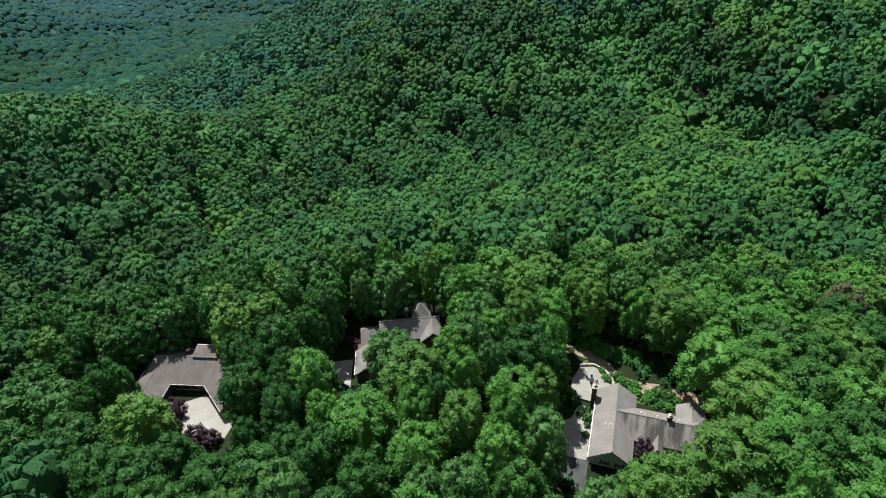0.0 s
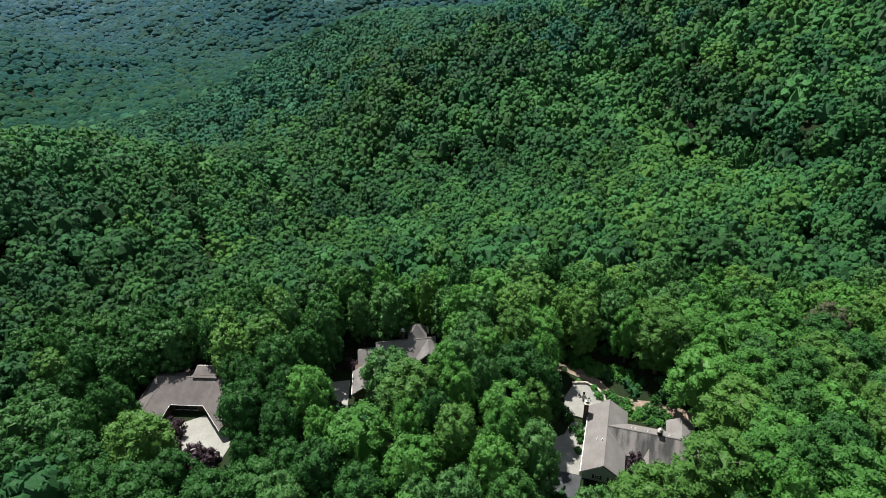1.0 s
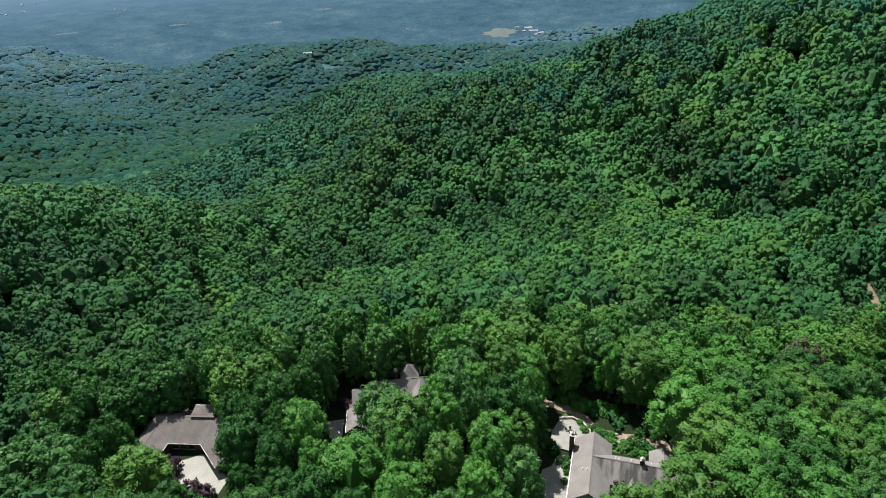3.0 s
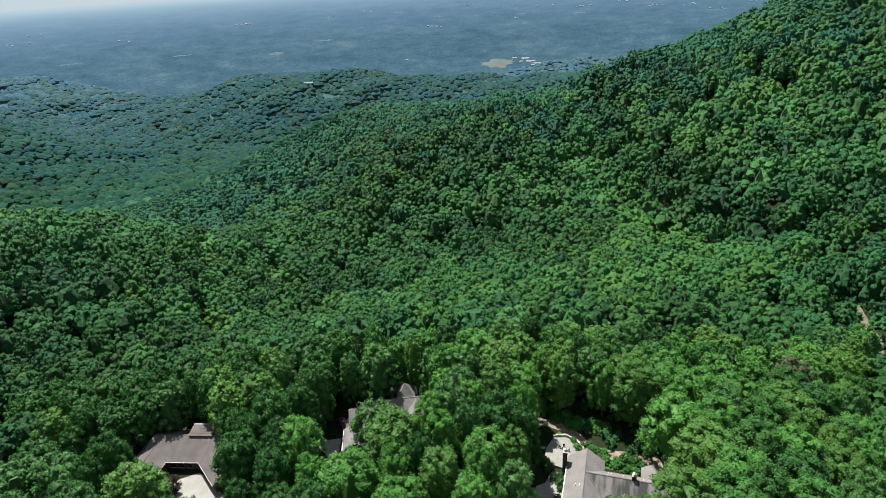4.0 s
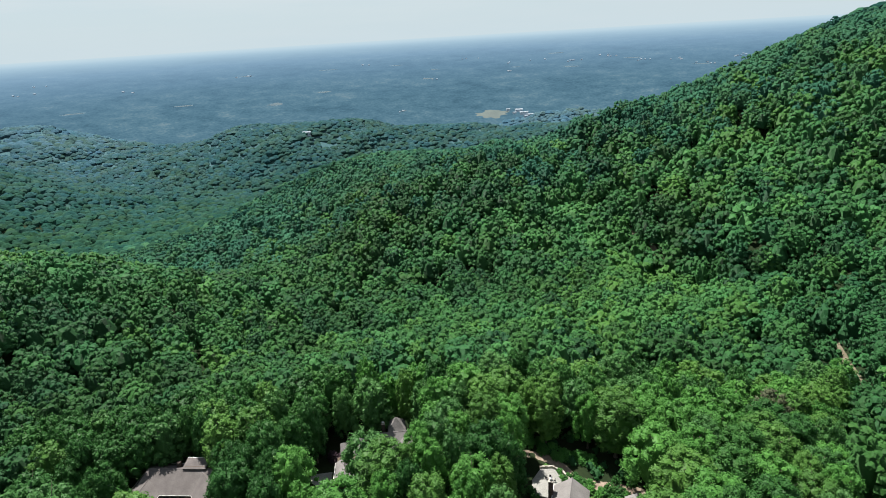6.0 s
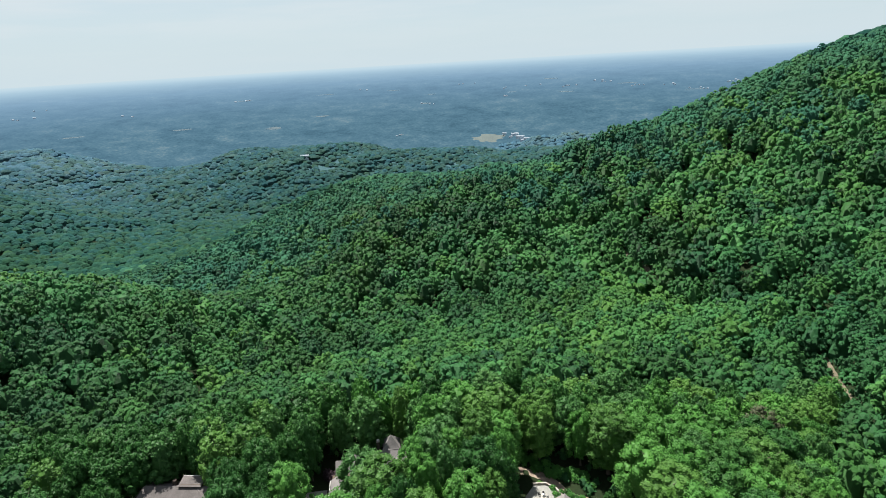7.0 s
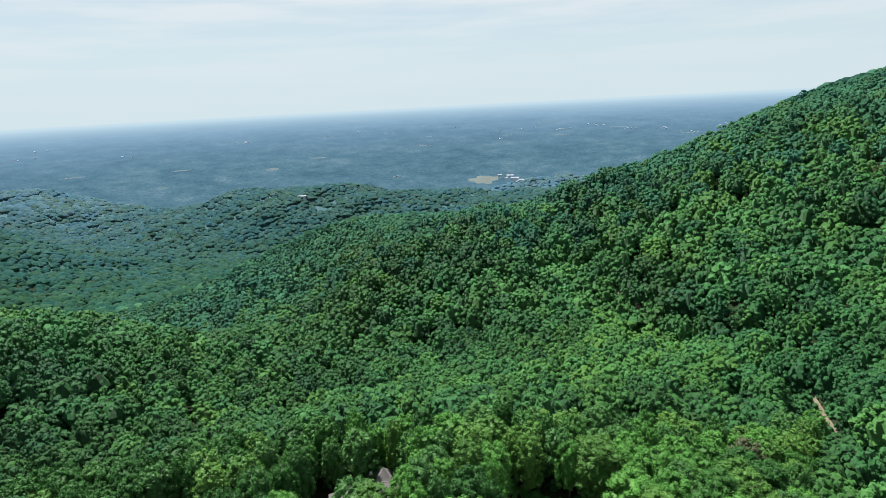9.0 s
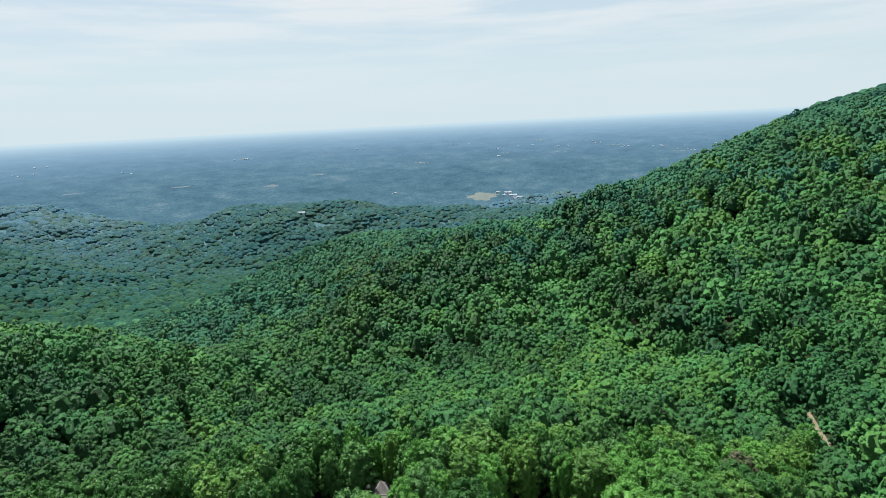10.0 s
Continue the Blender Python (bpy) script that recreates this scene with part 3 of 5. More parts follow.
def courtyard_house():
    h = empty("house", pose(-72, 124, -20.2, 0, 0, -6), "low brown house with angled wings round a courtyard", "house")
    T = 0.18
    box_part("wall", (-8.2, 6.5, -3.4, -3.15, -1.5, 2.9), M_BROWN, h)
    box_part("wall", (-8.2, 8.0, 6.6, 6.85, -1.5, 2.9), M_BROWN, h)
    box_part("wall", (-12.2, -11.95, -8.6, 6.6, -1.5, 2.9), M_BROWN, h)
    box_part("wall", (-4.9, -4.65, -8.6, -3.4, -1.5, 2.9), M_BROWN, h)
    gable_wall("wall", ((-11.95, -8.6), (-4.9, -8.6)), -1.5, 2.9, 4.9, M_BROWN, h)
    for wx in (-2.8, -0.6, 1.6):
        window(h, wx, -3.42, 1.4, 1.5, 1.6, False, M_BROWN)
    # main range
    slab_part("roof", [(-12.0, -4.0, 3.0), (6.0, -4.0, 3.0), (8.5, 2.4, 6.1), (-10.0, 2.4, 6.1)], T, M_ROOF_BROWN, h)
    slab_part("roof", [(-10.0, 2.4, 6.1), (8.5, 2.4, 6.1), (8.5, 7.4, 3.4), (-12.0, 7.4, 3.4)], T, M_ROOF_BROWN, h)
    slab_part("roof", [(-10.0, 2.4, 6.1), (-12.9, 7.4, 3.2), (-12.9, -4.0, 3.0)], T, M_ROOF_BROWN, h)
    # forward wing
    slab_part("roof", [(-12.9, -9.2, 3.02), (-8.5, -9.2, 5.12), (-8.5, -0.5, 5.12), (-12.9, -0.5, 3.02)], T, M_ROOF_BROWN, h)
    slab_part("roof", [(-8.5, -9.2, 5.12), (-4.15, -9.2, 3.02), (-4.15, -3.4, 3.02), (-8.5, -0.5, 5.12)], T, M_ROOF_BROWN, h)
    ridge_cap(h, (-10.0, 2.4, 6.12), (8.5, 2.4, 6.12), M_ROOF_BROWN)
    ridge_cap(h, (-8.5, -9.2, 5.14), (-8.5, -1.0, 5.14), M_ROOF_BROWN)
    # slanting garage wing
    ax, px = Vector((0.70, -0.714, 0)), Vector((0.714, 0.70, 0))
    a = Vector((4.6, -4.0, 3.03))
    up = Vector((0, 0, 2.7))
    slab_part("roof", [a, a + ax * 10.5, a + ax * 10.5 + px * 4.6 + up, a - ax * 4.0 + px * 4.6 + up], T, M_ROOF_BROWN, h)
    slab_part("roof", [a - ax * 4.0 + px * 4.6 + up, a + ax * 10.5 + px * 4.6 + up, a + ax * 10.5 + px * 9.2, a - ax * 2.0 + px * 9.2], T, M_ROOF_BROWN, h)
    ridge_cap(h, a - ax * 4.0 + px * 4.6 + up + Vector((0, 0, 0.02)), a + ax * 10.5 + px * 4.6 + up + Vector((0, 0, 0.02)), M_ROOF_BROWN)
    q = a + px * 0.6
    w1 = slab_part("wall", [q, q + ax * 10, q + ax * 10 + px * 0.25, q + px * 0.25], 4.4, M_BROWN, h)
    w1.location.z = -0.12
    q = a + px * 8.4
    slab_part("wall", [q, q + ax * 10, q + ax * 10 + px * 0.25, q + px * 0.25], 4.4, M_BROWN, h)
    g0, g1 = a + ax * 9.9 + px * 0.85, a + ax * 9.9 + px * 8.4
    gable_wall("wall", ((g0.x, g0.y), (g1.x, g1.y)), -1.5, 2.9, 5.4, M_BROWN, h)
    for k in (1.4, 5.2):
        q = a + ax * k + px * 0.52
        slab_part("garage_door", [q + Vector((0, 0, -0.7)), q + ax * 2.9 + Vector((0, 0, -0.7)), q + ax * 2.9 + px * 0.06 + Vector((0, 0, -0.7)), q + px * 0.06 + Vector((0, 0, -0.7))], 2.3, M_BROWN, h, "dark brown garage door")
    # white edge under the courtyard eaves
    box_part("fascia", (-4.2, 4.7, -4.1, -4.02, 2.76, 2.96), M_TRIM, h, "white fascia board")
    box_part("fascia", (-4.14, -4.06, -9.2, -4.1, 2.78, 2.98), M_TRIM, h, "white fascia board")
    slab_part("fascia", [a - px * 0.08 + Vector((0, 0, -0.06)), a + ax * 10.5 - px * 0.08 + Vector((0, 0, -0.06)), a + ax * 10.5 - px * 0.01 + Vector((0, 0, -0.06)), a - px * 0.01 + Vector((0, 0, -0.06))], 0.2, M_TRIM, h, "white fascia board")
    # raised clerestory
    box_part("clerestory", (0.3, 6.0, 2.6, 5.0, 4.0, 6.6), M_BROWN, h, "dark brown clerestory walls")
    slab_part("roof", [(-0.1, 1.9, 6.45), (6.4, 1.9, 6.45), (6.4, 5.6, 7.1), (-0.1, 5.6, 7.1)], 0.2, M_ROOF_BROWN, h)
    for wx in (0.0, 6.1):
        slab_part("clerestory_cheek", [(wx, 2.1, 6.27), (wx + 0.25, 2.1, 6.27), (wx + 0.25, 5.2, 6.82), (wx, 5.2, 6.82)], 2.2, M_BROWN, h)
    box_part("flashing", (-0.15, 6.45, 5.62, 5.74, 6.9, 7.14), M_TRIM, h, "pale metal roof edge")
    box_part("flashing", (-10.0, -0.3, 7.42, 7.52, 3.2, 3.42), M_TRIM, h, "pale metal roof edge")
    box_part("chimney", (-2.6, -1.6, 3.6, 4.6, 4.0, 6.8), M_BRICK, h, "dark brick chimney", 0.03)
    return h


def gabled_house():
    h = empty("house", pose(-18, 137.8, -21.6, 0, 0, 4), "grey shingled house with gables, turret roof and garage", "house")
    T = 0.16
    for y in (-3.7, 3.45):
        box_part("wall", (-7.6, 7.6, y, y + 0.25, -1.5, 2.95), M_BROWN, h)
    for x in (-7.6, 7.35):
        box_part("wall", (x, x + 0.25, -3.45, 3.45, -1.5, 4.2), M_BROWN, h)
    slab_part("roof", [(-8.1, -4.3, 2.95), (8.1, -4.3, 2.95), (8.1, 0, 6.3), (-8.1, 0, 6.3)], T, M_ROOF_DARK, h)
    slab_part("roof", [(-8.1, 0, 6.3), (8.1, 0, 6.3), (8.1, 4.3, 2.95), (-8.1, 4.3, 2.95)], T, M_ROOF_DARK, h)
    ridge_cap(h, (-8.1, 0, 6.32), (8.1, 0, 6.32), M_ROOF_DARK)
    # front gable
    slab_part("roof", [(2.4, -5.8, 3.2), (5.9, -5.8, 6.0), (5.9, -0.3, 6.0), (2.4, -3.9, 3.2)], T, M_ROOF_DARK, h)
    slab_part("roof", [(5.9, -5.8, 6.0), (9.4, -5.8, 3.2), (9.4, -3.9, 3.2), (5.9, -0.3, 6.0)], T, M_ROOF_DARK, h)
    gable_wall("wall", ((2.9, -5.2), (8.9, -5.2)), -1.5, 3.3, 5.7, M_BROWN, h)
    ridge_cap(h, (5.9, -5.8, 6.02), (5.9, -0.4, 6.02), M_ROOF_DARK)
    for s in (-1, 1):
        slab_part("barge_board", [(5.9, -5.86, 5.92), (5.9 + s * 3.5, -5.86, 3.12), (5.9 + s * 3.5, -5.81, 3.12), (5.9, -5.81, 5.92)], 0.2, M_TRIM, h, "white barge board")
    window(h, 5.9, -5.22, 3.2, 1.2, 1.3, False)
    # lower wing
    slab_part("roof", [(-13.2, -4.0, 2.2), (-8.12, -4.0, 2.2), (-8.12, -0.5, 4.6), (-13.2, -0.5, 4.6)], T, M_ROOF_DARK, h)
    slab_part("roof", [(-13.2, -0.5, 4.6), (-8.12, -0.5, 4.6), (-8.12, 3.0, 2.2), (-13.2, 3.0, 2.2)], T, M_ROOF_DARK, h)
    box_part("wall", (-12.8, -8.0, -3.5, 2.5, -1.5, 2.25), M_BROWN, h)
    box_part("fascia", (-13.2, -8.1, -4.1, -4.02, 1.98, 2.18), M_TRIM, h)
    # garage, joined by its back wall
    slab_part("roof", [(-14.4, -14.2, 2.5), (-11.3, -14.2, 4.6), (-11.3, -6.0, 4.6), (-14.4, -6.0, 2.5)], T, M_ROOF_DARK, h)
    slab_part("roof", [(-11.3, -14.2, 4.6), (-8.2, -14.2, 2.5), (-8.2, -6.0, 2.5), (-11.3, -6.0, 4.6)], T, M_ROOF_DARK, h)
    box_part("wall", (-14.0, -8.6, -13.7, -3.6, -1.5, 2.4), M_BROWN, h)
    gable_wall("wall", ((-14.0, -13.72), (-8.6, -13.72)), 2.0, 2.45, 4.4, M_BROWN, h, 0.2)
    box_part("gutter", (-14.55, -14.41, -14.2, -6.0, 2.3, 2.48), M_TRIM, h, "white painted gutter")
    for s in (-1, 1):
        slab_part("barge_board", [(-11.3, -14.28, 4.5), (-11.3 + s * 3.1, -14.28, 2.4), (-11.3 + s * 3.1, -14.21, 2.4), (-11.3, -14.21, 4.5)], 0.18, M_TRIM, h, "white barge board")
    # turret with a pointed roof
    box_part("turret", (1.0, 5.4, 0.4, 4.8, 2.5, 6.2), M_BROWN, h)
    for k in range(4):
        c, s = math.cos(math.pi / 2 * k), math.sin(math.pi / 2 * k)
        pts = [(-2.6, -2.6), (2.6, -2.6)]
        (ax, ay), (bx, by) = [(x * c - y * s + 3.2, x * s + y * c + 2.6) for x, y in pts]
        slab_part("turret_roof", [(ax, ay, 6.2), (bx, by, 6.2), (3.2, 2.6, 9.4)], 0.12, M_ROOF_DARK, h)
    chimney(h, -0.6, 1.4, 4.5, 8.4, 0.9, 0.9)
    return h


grey_house()
courtyard_house()
gabled_house()


# ---- drives, patio and garden ----
def pad(name, outline, z, mat, label, category, drop=0.5, m=None):
    bm = bmesh.new()
    prism(bm, [(x, y, z) for x, y in outline], drop)
    bmesh.ops.recalc_face_normals(bm, faces=bm.faces[:])
    me = bpy.data.meshes.new(name)
    bm.to_mesh(me)
    bm.free()
    me.materials.append(mat)
    ob = new(name, me)
    if m:
        ob.matrix_world = m
    return tagged(ob, label, category, kind="structure")


HOME = pose(26.6, 100.6, -14.6, 0, 0, -17.9)
pad("driveway", [(-11.2, -9.2), (-4.4, -9.2), (-4.4, 4.0), (-7.4, 4.5), (-8.6, 0.5), (-10.5, -1.0)], 0.09, M_PAVING, "pale concrete apron beside a grey house", "driveway", 0.5, HOME)
pad("driveway", [(-12.5, -20), (-4.0, -20), (-4.0, -9.24), (-11.5, -9.24)], 0.06, M_ASPHALT, "dark asphalt driveway in front of a garage", "driveway", 0.5, HOME)
pad("patio", [(-9.5, 6.4), (-4.4, 5.8), (-4.0, 7.6), (-1.2, 8.2), (-0.7, 10.4), (-1.5, 13.2), (-3.2, 15.2), (-5.6, 16.2), (-8.6, 15.4), (-10.0, 11)], 0.12, M_PAVING, "pale curved concrete patio behind a house", "patio", 0.5, HOME)
pad("driveway", [(-73.6, 116.6), (-67.9, 118.9), (-64.6, 116.9), (-58.5, 110.3), (-59.6, 106.0), (-64.0, 104.6), (-69.5, 104.4), (-70.8, 110.5)], -20.08, M_CONCRETE, "bright pale concrete courtyard drive", "driveway")
pad("driveway", [(-38.5, 129.5), (-33.0, 130.0), (-32.6, 120.5), (-36.6, 120.0), (-40.5, 124.0)], -21.5, M_CONCRETE, "pale concrete drive beside a garage", "driveway")


def curved_wall(name, pts, width, height, mat, label, m):
    """A low garden wall of stones laid along a curve, each its own piece."""
    wall = new(name)
    wall.matrix_world = m
    tagged(wall, label, "garden wall")
    rng = random.Random(5)
    for (ax, ay), (bx, by) in zip(pts, pts[1:]):
        length = math.hypot(bx - ax, by - ay)
        n = max(1, round(length / 0.7))
        yaw = math.atan2(by - ay, bx - ax)
        for i in range(n):
            t = (i + 0.5) / n
            bm = bmesh.new()
            hw = width / 2 * rng.uniform(0.9, 1.1)
            box(bm, -length / n / 2 + 0.015, length / n / 2 - 0.015, -hw, hw, -0.2, height * rng.uniform(0.9, 1.1))
            bmesh.ops.transform(bm, matrix=Matrix.Translation((ax + (bx - ax) * t, ay + (by - ay) * t, 0)) @ Matrix.Rotation(yaw, 4, "Z"), verts=bm.verts[:])
            part("stone", bm, mat, wall)


curved_wall("patio_wall", [(-1.0, 7.9), (-0.4, 10.4), (-1.2, 13.4), (-3.0, 15.6), (-5.6, 16.7), (-8.8, 15.8)], 0.45, 0.6, M_STONE, "low curved pale stone wall edging a patio", HOME)


def strip(name, pts, widths, mat, label, category, lift=0.06, cuts=6):
    """A path that lies on the ground along a smooth line."""
    line = []
    for i in range(len(pts) - 1):
        p0, p1, p2, p3 = (np.array(pts[max(0, min(len(pts) - 1, i + k))], float) for k in (-1, 0, 1, 2))
        for c in range(cuts):
            t = c / cuts
            q = 0.5 * (2 * p1 + (p2 - p0) * t + (2 * p0 - 5 * p1 + 4 * p2 - p3) * t * t + (3 * p1 - p0 - 3 * p2 + p3) * t ** 3)
            line.append((q, widths[i] + (widths[i + 1] - widths[i]) * t))
    line.append((np.array(pts[-1], float), widths[-1]))
    verts, faces = [], []
    for i, (q, w) in enumerate(line):
        d = line[min(i + 1, len(line) - 1)][0] - line[max(i - 1, 0)][0]
        d = d / np.linalg.norm(d)
        nrm = np.array([-d[1], d[0]])
        for k in (-1, -0.5, 0, 0.5, 1):
            jit = 0.12 * w * noise.noise(Vector((q[0] * 0.4, q[1] * 0.4, k))) if abs(k) == 1 else 0
            p = q + nrm * (k * w / 2 + jit)
            verts.append((p[0], p[1], gz(p[0], p[1]) + (lift if abs(k) < 1 else -0.08)))
    for i in range(len(line) - 1):
        for k in range(4):
            a = i * 5 + k
            faces.append((a, a + 1, a + 6, a + 5))
    return tagged(mesh_object(name, verts, faces, mat), label, category, kind="structure")


strip("path", [(19, 124.5), (24, 123.4), (28.2, 119.8), (31.5, 114.4), (35, 111.6), (40, 110.0), (45.5, 107.2), (49, 104.5)], [4, 4.4, 3.4, 3.2, 5.0, 5.2, 4.6, 3.2], M_MULCH, "reddish pine mulch garden path curving behind a house", "path")
strip("lawn", [(24.5, 120), (28.5, 115.5), (31, 110.8), (35, 108), (40, 106.2)], [2.6, 4.0, 4.4, 4.0, 3.0], M_GRASS, "strip of bright garden grass beside a path", "lawn", 0.05)


def patio_table(m):
    t = empty("patio_table", m, "dark iron round patio table on concrete", "table")
    bm = bmesh.new()
    bmesh.ops.create_cone(bm, cap_ends=True, segments=20, radius1=0.6, radius2=0.6, depth=0.05, matrix=pose(0, 0, 0.73))
    part("tabletop", bm, M_FURNITURE, t)
    for k in range(3):
        a = k * 2.094
        bm = bmesh.new()
        bmesh.ops.create_cone(bm, cap_ends=True, segments=6, radius1=0.03, radius2=0.03, depth=0.72, matrix=pose(0.4 * math.cos(a), 0.4 * math.sin(a), 0.36))
        part("leg", bm, M_FURNITURE, t)


def patio_chair(m):
    c = empty("patio_chair", m, "dark iron patio chair beside a table", "chair", "chairs on the patio")
    box_part("seat", (-0.24, 0.24, -0.24, 0.24, 0.42, 0.47), M_FURNITURE, c, "", 0.01)
    box_part("backrest", (-0.24, 0.24, 0.2, 0.25, 0.47, 0.95), M_FURNITURE, c, "", 0.01)
    for x in (-0.2, 0.2):
        for y in (-0.2, 0.2):
            box_part("leg", (x - 0.02, x + 0.02, y - 0.02, y + 0.02, 0, 0.42), M_FURNITURE, c)
    return c


TOP = HOME @ Matrix.Translation((0, 0, 0.12))
patio_table(TOP @ pose(-5.6, 11.4, 0))
first = patio_chair(TOP @ pose(-4.5, 11.6, 0, 0, 0, -80))
for cx, cy, ca in ((-6.6, 12.1, 70), (-5.7, 12.6, 10), (-5.3, 10.2, 190)):
    copy_thing(first, TOP @ pose(cx, cy, 0, 0, 0, ca))


# ---- trees ----
def cards(centres, normals, sizes, rng):
    """Small pointed sprays of leaves, a triangle each: verts (n, 3, 3)."""
    n = len(centres)
    u = np.cross(normals, rng.normal(size=(n, 3)))
    u /= np.linalg.norm(u, axis=1, keepdims=True) + 1e-9
    v = np.cross(normals, u)
    s = sizes[:, None]
    j = rng.uniform(0.7, 1.2, size=(n, 3, 1))
    return np.stack([centres + u * s * 1.25 * j[:, 0], centres + (-0.6 * u + 0.8 * v) * s * j[:, 1], centres + (-0.6 * u - 0.8 * v) * s * j[:, 2]], axis=1)


def shell_faces():
    """The corners and faces of a rough ball, without its underside."""
    g = (1 + math.sqrt(5)) / 2
    v = np.array([p for a in (-1, 1) for b in (-g, g) for p in ((0, a, b), (a, b, 0), (b, 0, a))], float)
    v /= np.linalg.norm(v[0])
    edge = min(np.linalg.norm(v[0] - q) for q in v[1:]) * 1.05
    near = [[np.linalg.norm(p - q) < edge for q in v] for p in v]
    tri = [(i, j, k) for i, j, k in itertools.combinations(range(12), 3) if near[i][j] and near[j][k] and near[i][k] and v[[i, j, k], 2].mean() > -0.08]
    return v, np.array([t if np.dot(np.cross(v[t[1]] - v[t[0]], v[t[2]] - v[t[0]]), v[t[0]]) > 0 else (t[0], t[2], t[1]) for t in tri])


SHELL_V, SHELL_F = shell_faces()


def outline(h, squat):
    """Half width of a crown, for a width of one, at this share of its height; squat crowns are widest low down."""
    low = 0.42 - 0.14 * squat
    return np.where(h > low, np.sqrt(np.clip(1 - ((h - low) / (1.0 - low)) ** 2, 0, 1)), 0.68 + 0.32 * np.clip(h, 0, low) / low)


def dome(rng, radius, height, sectors, rings, squat, rough=0.12):
    """The bulk of a crown: a closed uneven dome, its foot at z = 0."""
    hs = np.linspace(0.04, 0.93, rings + 1)
    turn = rng.uniform(0, 2 * math.pi)
    verts = []
    for i, h in enumerate(hs):
        a = turn + 2 * math.pi * (np.arange(sectors) + 0.5 * (i % 2)) / sectors
        w = radius * outline(h, squat) * rng.uniform(1 - rough, 1 + rough, sectors)
        verts.append(np.stack([np.cos(a) * w, np.sin(a) * w, height * (h + rng.uniform(-0.5, 0.5, sectors) * rough * 0.6)], axis=1))
    tris = []
    for i in range(rings):
        p, q = verts[i], verts[i + 1]
        for j in range(sectors):
            k = (j + 1) % sectors
            if i % 2 == 0:
                tris += [(p[j], p[k], q[j]), (p[k], q[k], q[j])]
            else:
                tris += [(p[j], p[k], q[k]), (p[j], q[k], q[j])]
    top = np.array([rng.uniform(-0.1, 0.1) * radius, rng.uniform(-0.1, 0.1) * radius, height])
    tris += [(verts[-1][j], verts[-1][(j + 1) % sectors], top) for j in range(sectors)]
    return np.array(tris)


def crown_cards(rng, radius, height, lobes, per_lobe, leaf, droop=0.0, taper=0.5, bough=(0.18, 0.28), loose=0.3, ragged=(0.85, 1.15), full=0.66):
    """A crown of rounded boughs all over an egg-shaped bulk, its foot at z = 0, each bough a rough ball of leaves clad in sprays."""
    squat = 1 - taper
    cs, ns, boughs = [], [], [dome(rng, radius * full, height * (0.5 + 0.48 * full), 7, 2, squat)]
    mid = np.array([0, 0, 0.4 * height])
    lean, waist, beat = rng.uniform(0, 2 * math.pi), rng.uniform(0, 2 * math.pi), int(rng.integers(2, 5))
    for i in range(lobes):
        t = (i + 0.5) / lobes
        h = 0.06 + 0.90 * t ** 0.9
        a = i * 2.39996 + rng.uniform(-0.4, 0.4)
        d = radius * float(outline(h, squat)) * rng.uniform(0.80, 0.98) * (1 + 0.12 * math.cos(a - lean) + 0.12 * math.cos(beat * a - waist))
        lr = radius * rng.uniform(*bough)
        c = np.array([math.cos(a) * d, math.sin(a) * d, height * (h + rng.uniform(-0.035, 0.035) - droop * d / radius) - 0.5 * lr])
        turn = rng.uniform(0, 2 * math.pi)
        ball = SHELL_V * rng.uniform(0.75, 1.0, (12, 1)) * lr
        ball = np.stack([ball[:, 0] * math.cos(turn) - ball[:, 1] * math.sin(turn), ball[:, 0] * math.sin(turn) + ball[:, 1] * math.cos(turn), ball[:, 2]], axis=1)
        boughs.append((c + ball)[SHELL_F])
        k = int(per_lobe * (lr / radius / (0.5 * (bough[0] + bough[1]))) ** 1.7)
        dirs = rng.normal(size=(k, 3))
        out = (c - mid) / np.array([radius, radius, 0.6 * height])
        dirs = dirs / np.linalg.norm(dirs, axis=1, keepdims=True) + 0.55 * out / (np.linalg.norm(out) + 1e-6) + np.array([0, 0, 0.2])
        dirs /= np.linalg.norm(dirs, axis=1, keepdims=True)
        cs.append(c + dirs * lr * rng.uniform(*ragged, size=(k, 1)))
        nn = dirs + loose * rng.normal(size=(k, 3))
        ns.append(nn / np.linalg.norm(nn, axis=1, keepdims=True))
    cs, ns = np.concatenate(cs), np.concatenate(ns)
    return np.concatenate(boughs + [cards(cs, ns, leaf * rng.uniform(0.5, 1.4, len(cs)), rng)])


def card_mesh(name, tris, mat, tone=None, hue=None, which=None):
    """A mesh of leaf faces, each loose from the others."""
    n = len(tris)
    me = bpy.data.meshes.new(name)
    me.vertices.add(n * 3)
    me.vertices.foreach_set("co", np.ascontiguousarray(tris.reshape(-1), dtype=np.float32))
    me.loops.add(n * 3)
    me.loops.foreach_set("vertex_index", np.arange(n * 3, dtype=np.int32))
    me.polygons.add(n)
    me.polygons.foreach_set("loop_start", (np.arange(n) * 3).astype(np.int32))
    if tone is not None:
        at = me.attributes.new("tone", "FLOAT", "FACE")
        at.data.foreach_set("value", tone.astype(np.float32))
        at = me.attributes.new("hue", "FLOAT", "FACE")
        at.data.foreach_set("value", (np.full(n, 0.5) if hue is None else hue).astype(np.float32))
    for m in mat if which is not None else [mat]:
        me.materials.append(m)
    if which is not None:
        me.polygons.foreach_set("material_index", which.astype(np.int32))
    me.update(calc_edges=True)
    return me


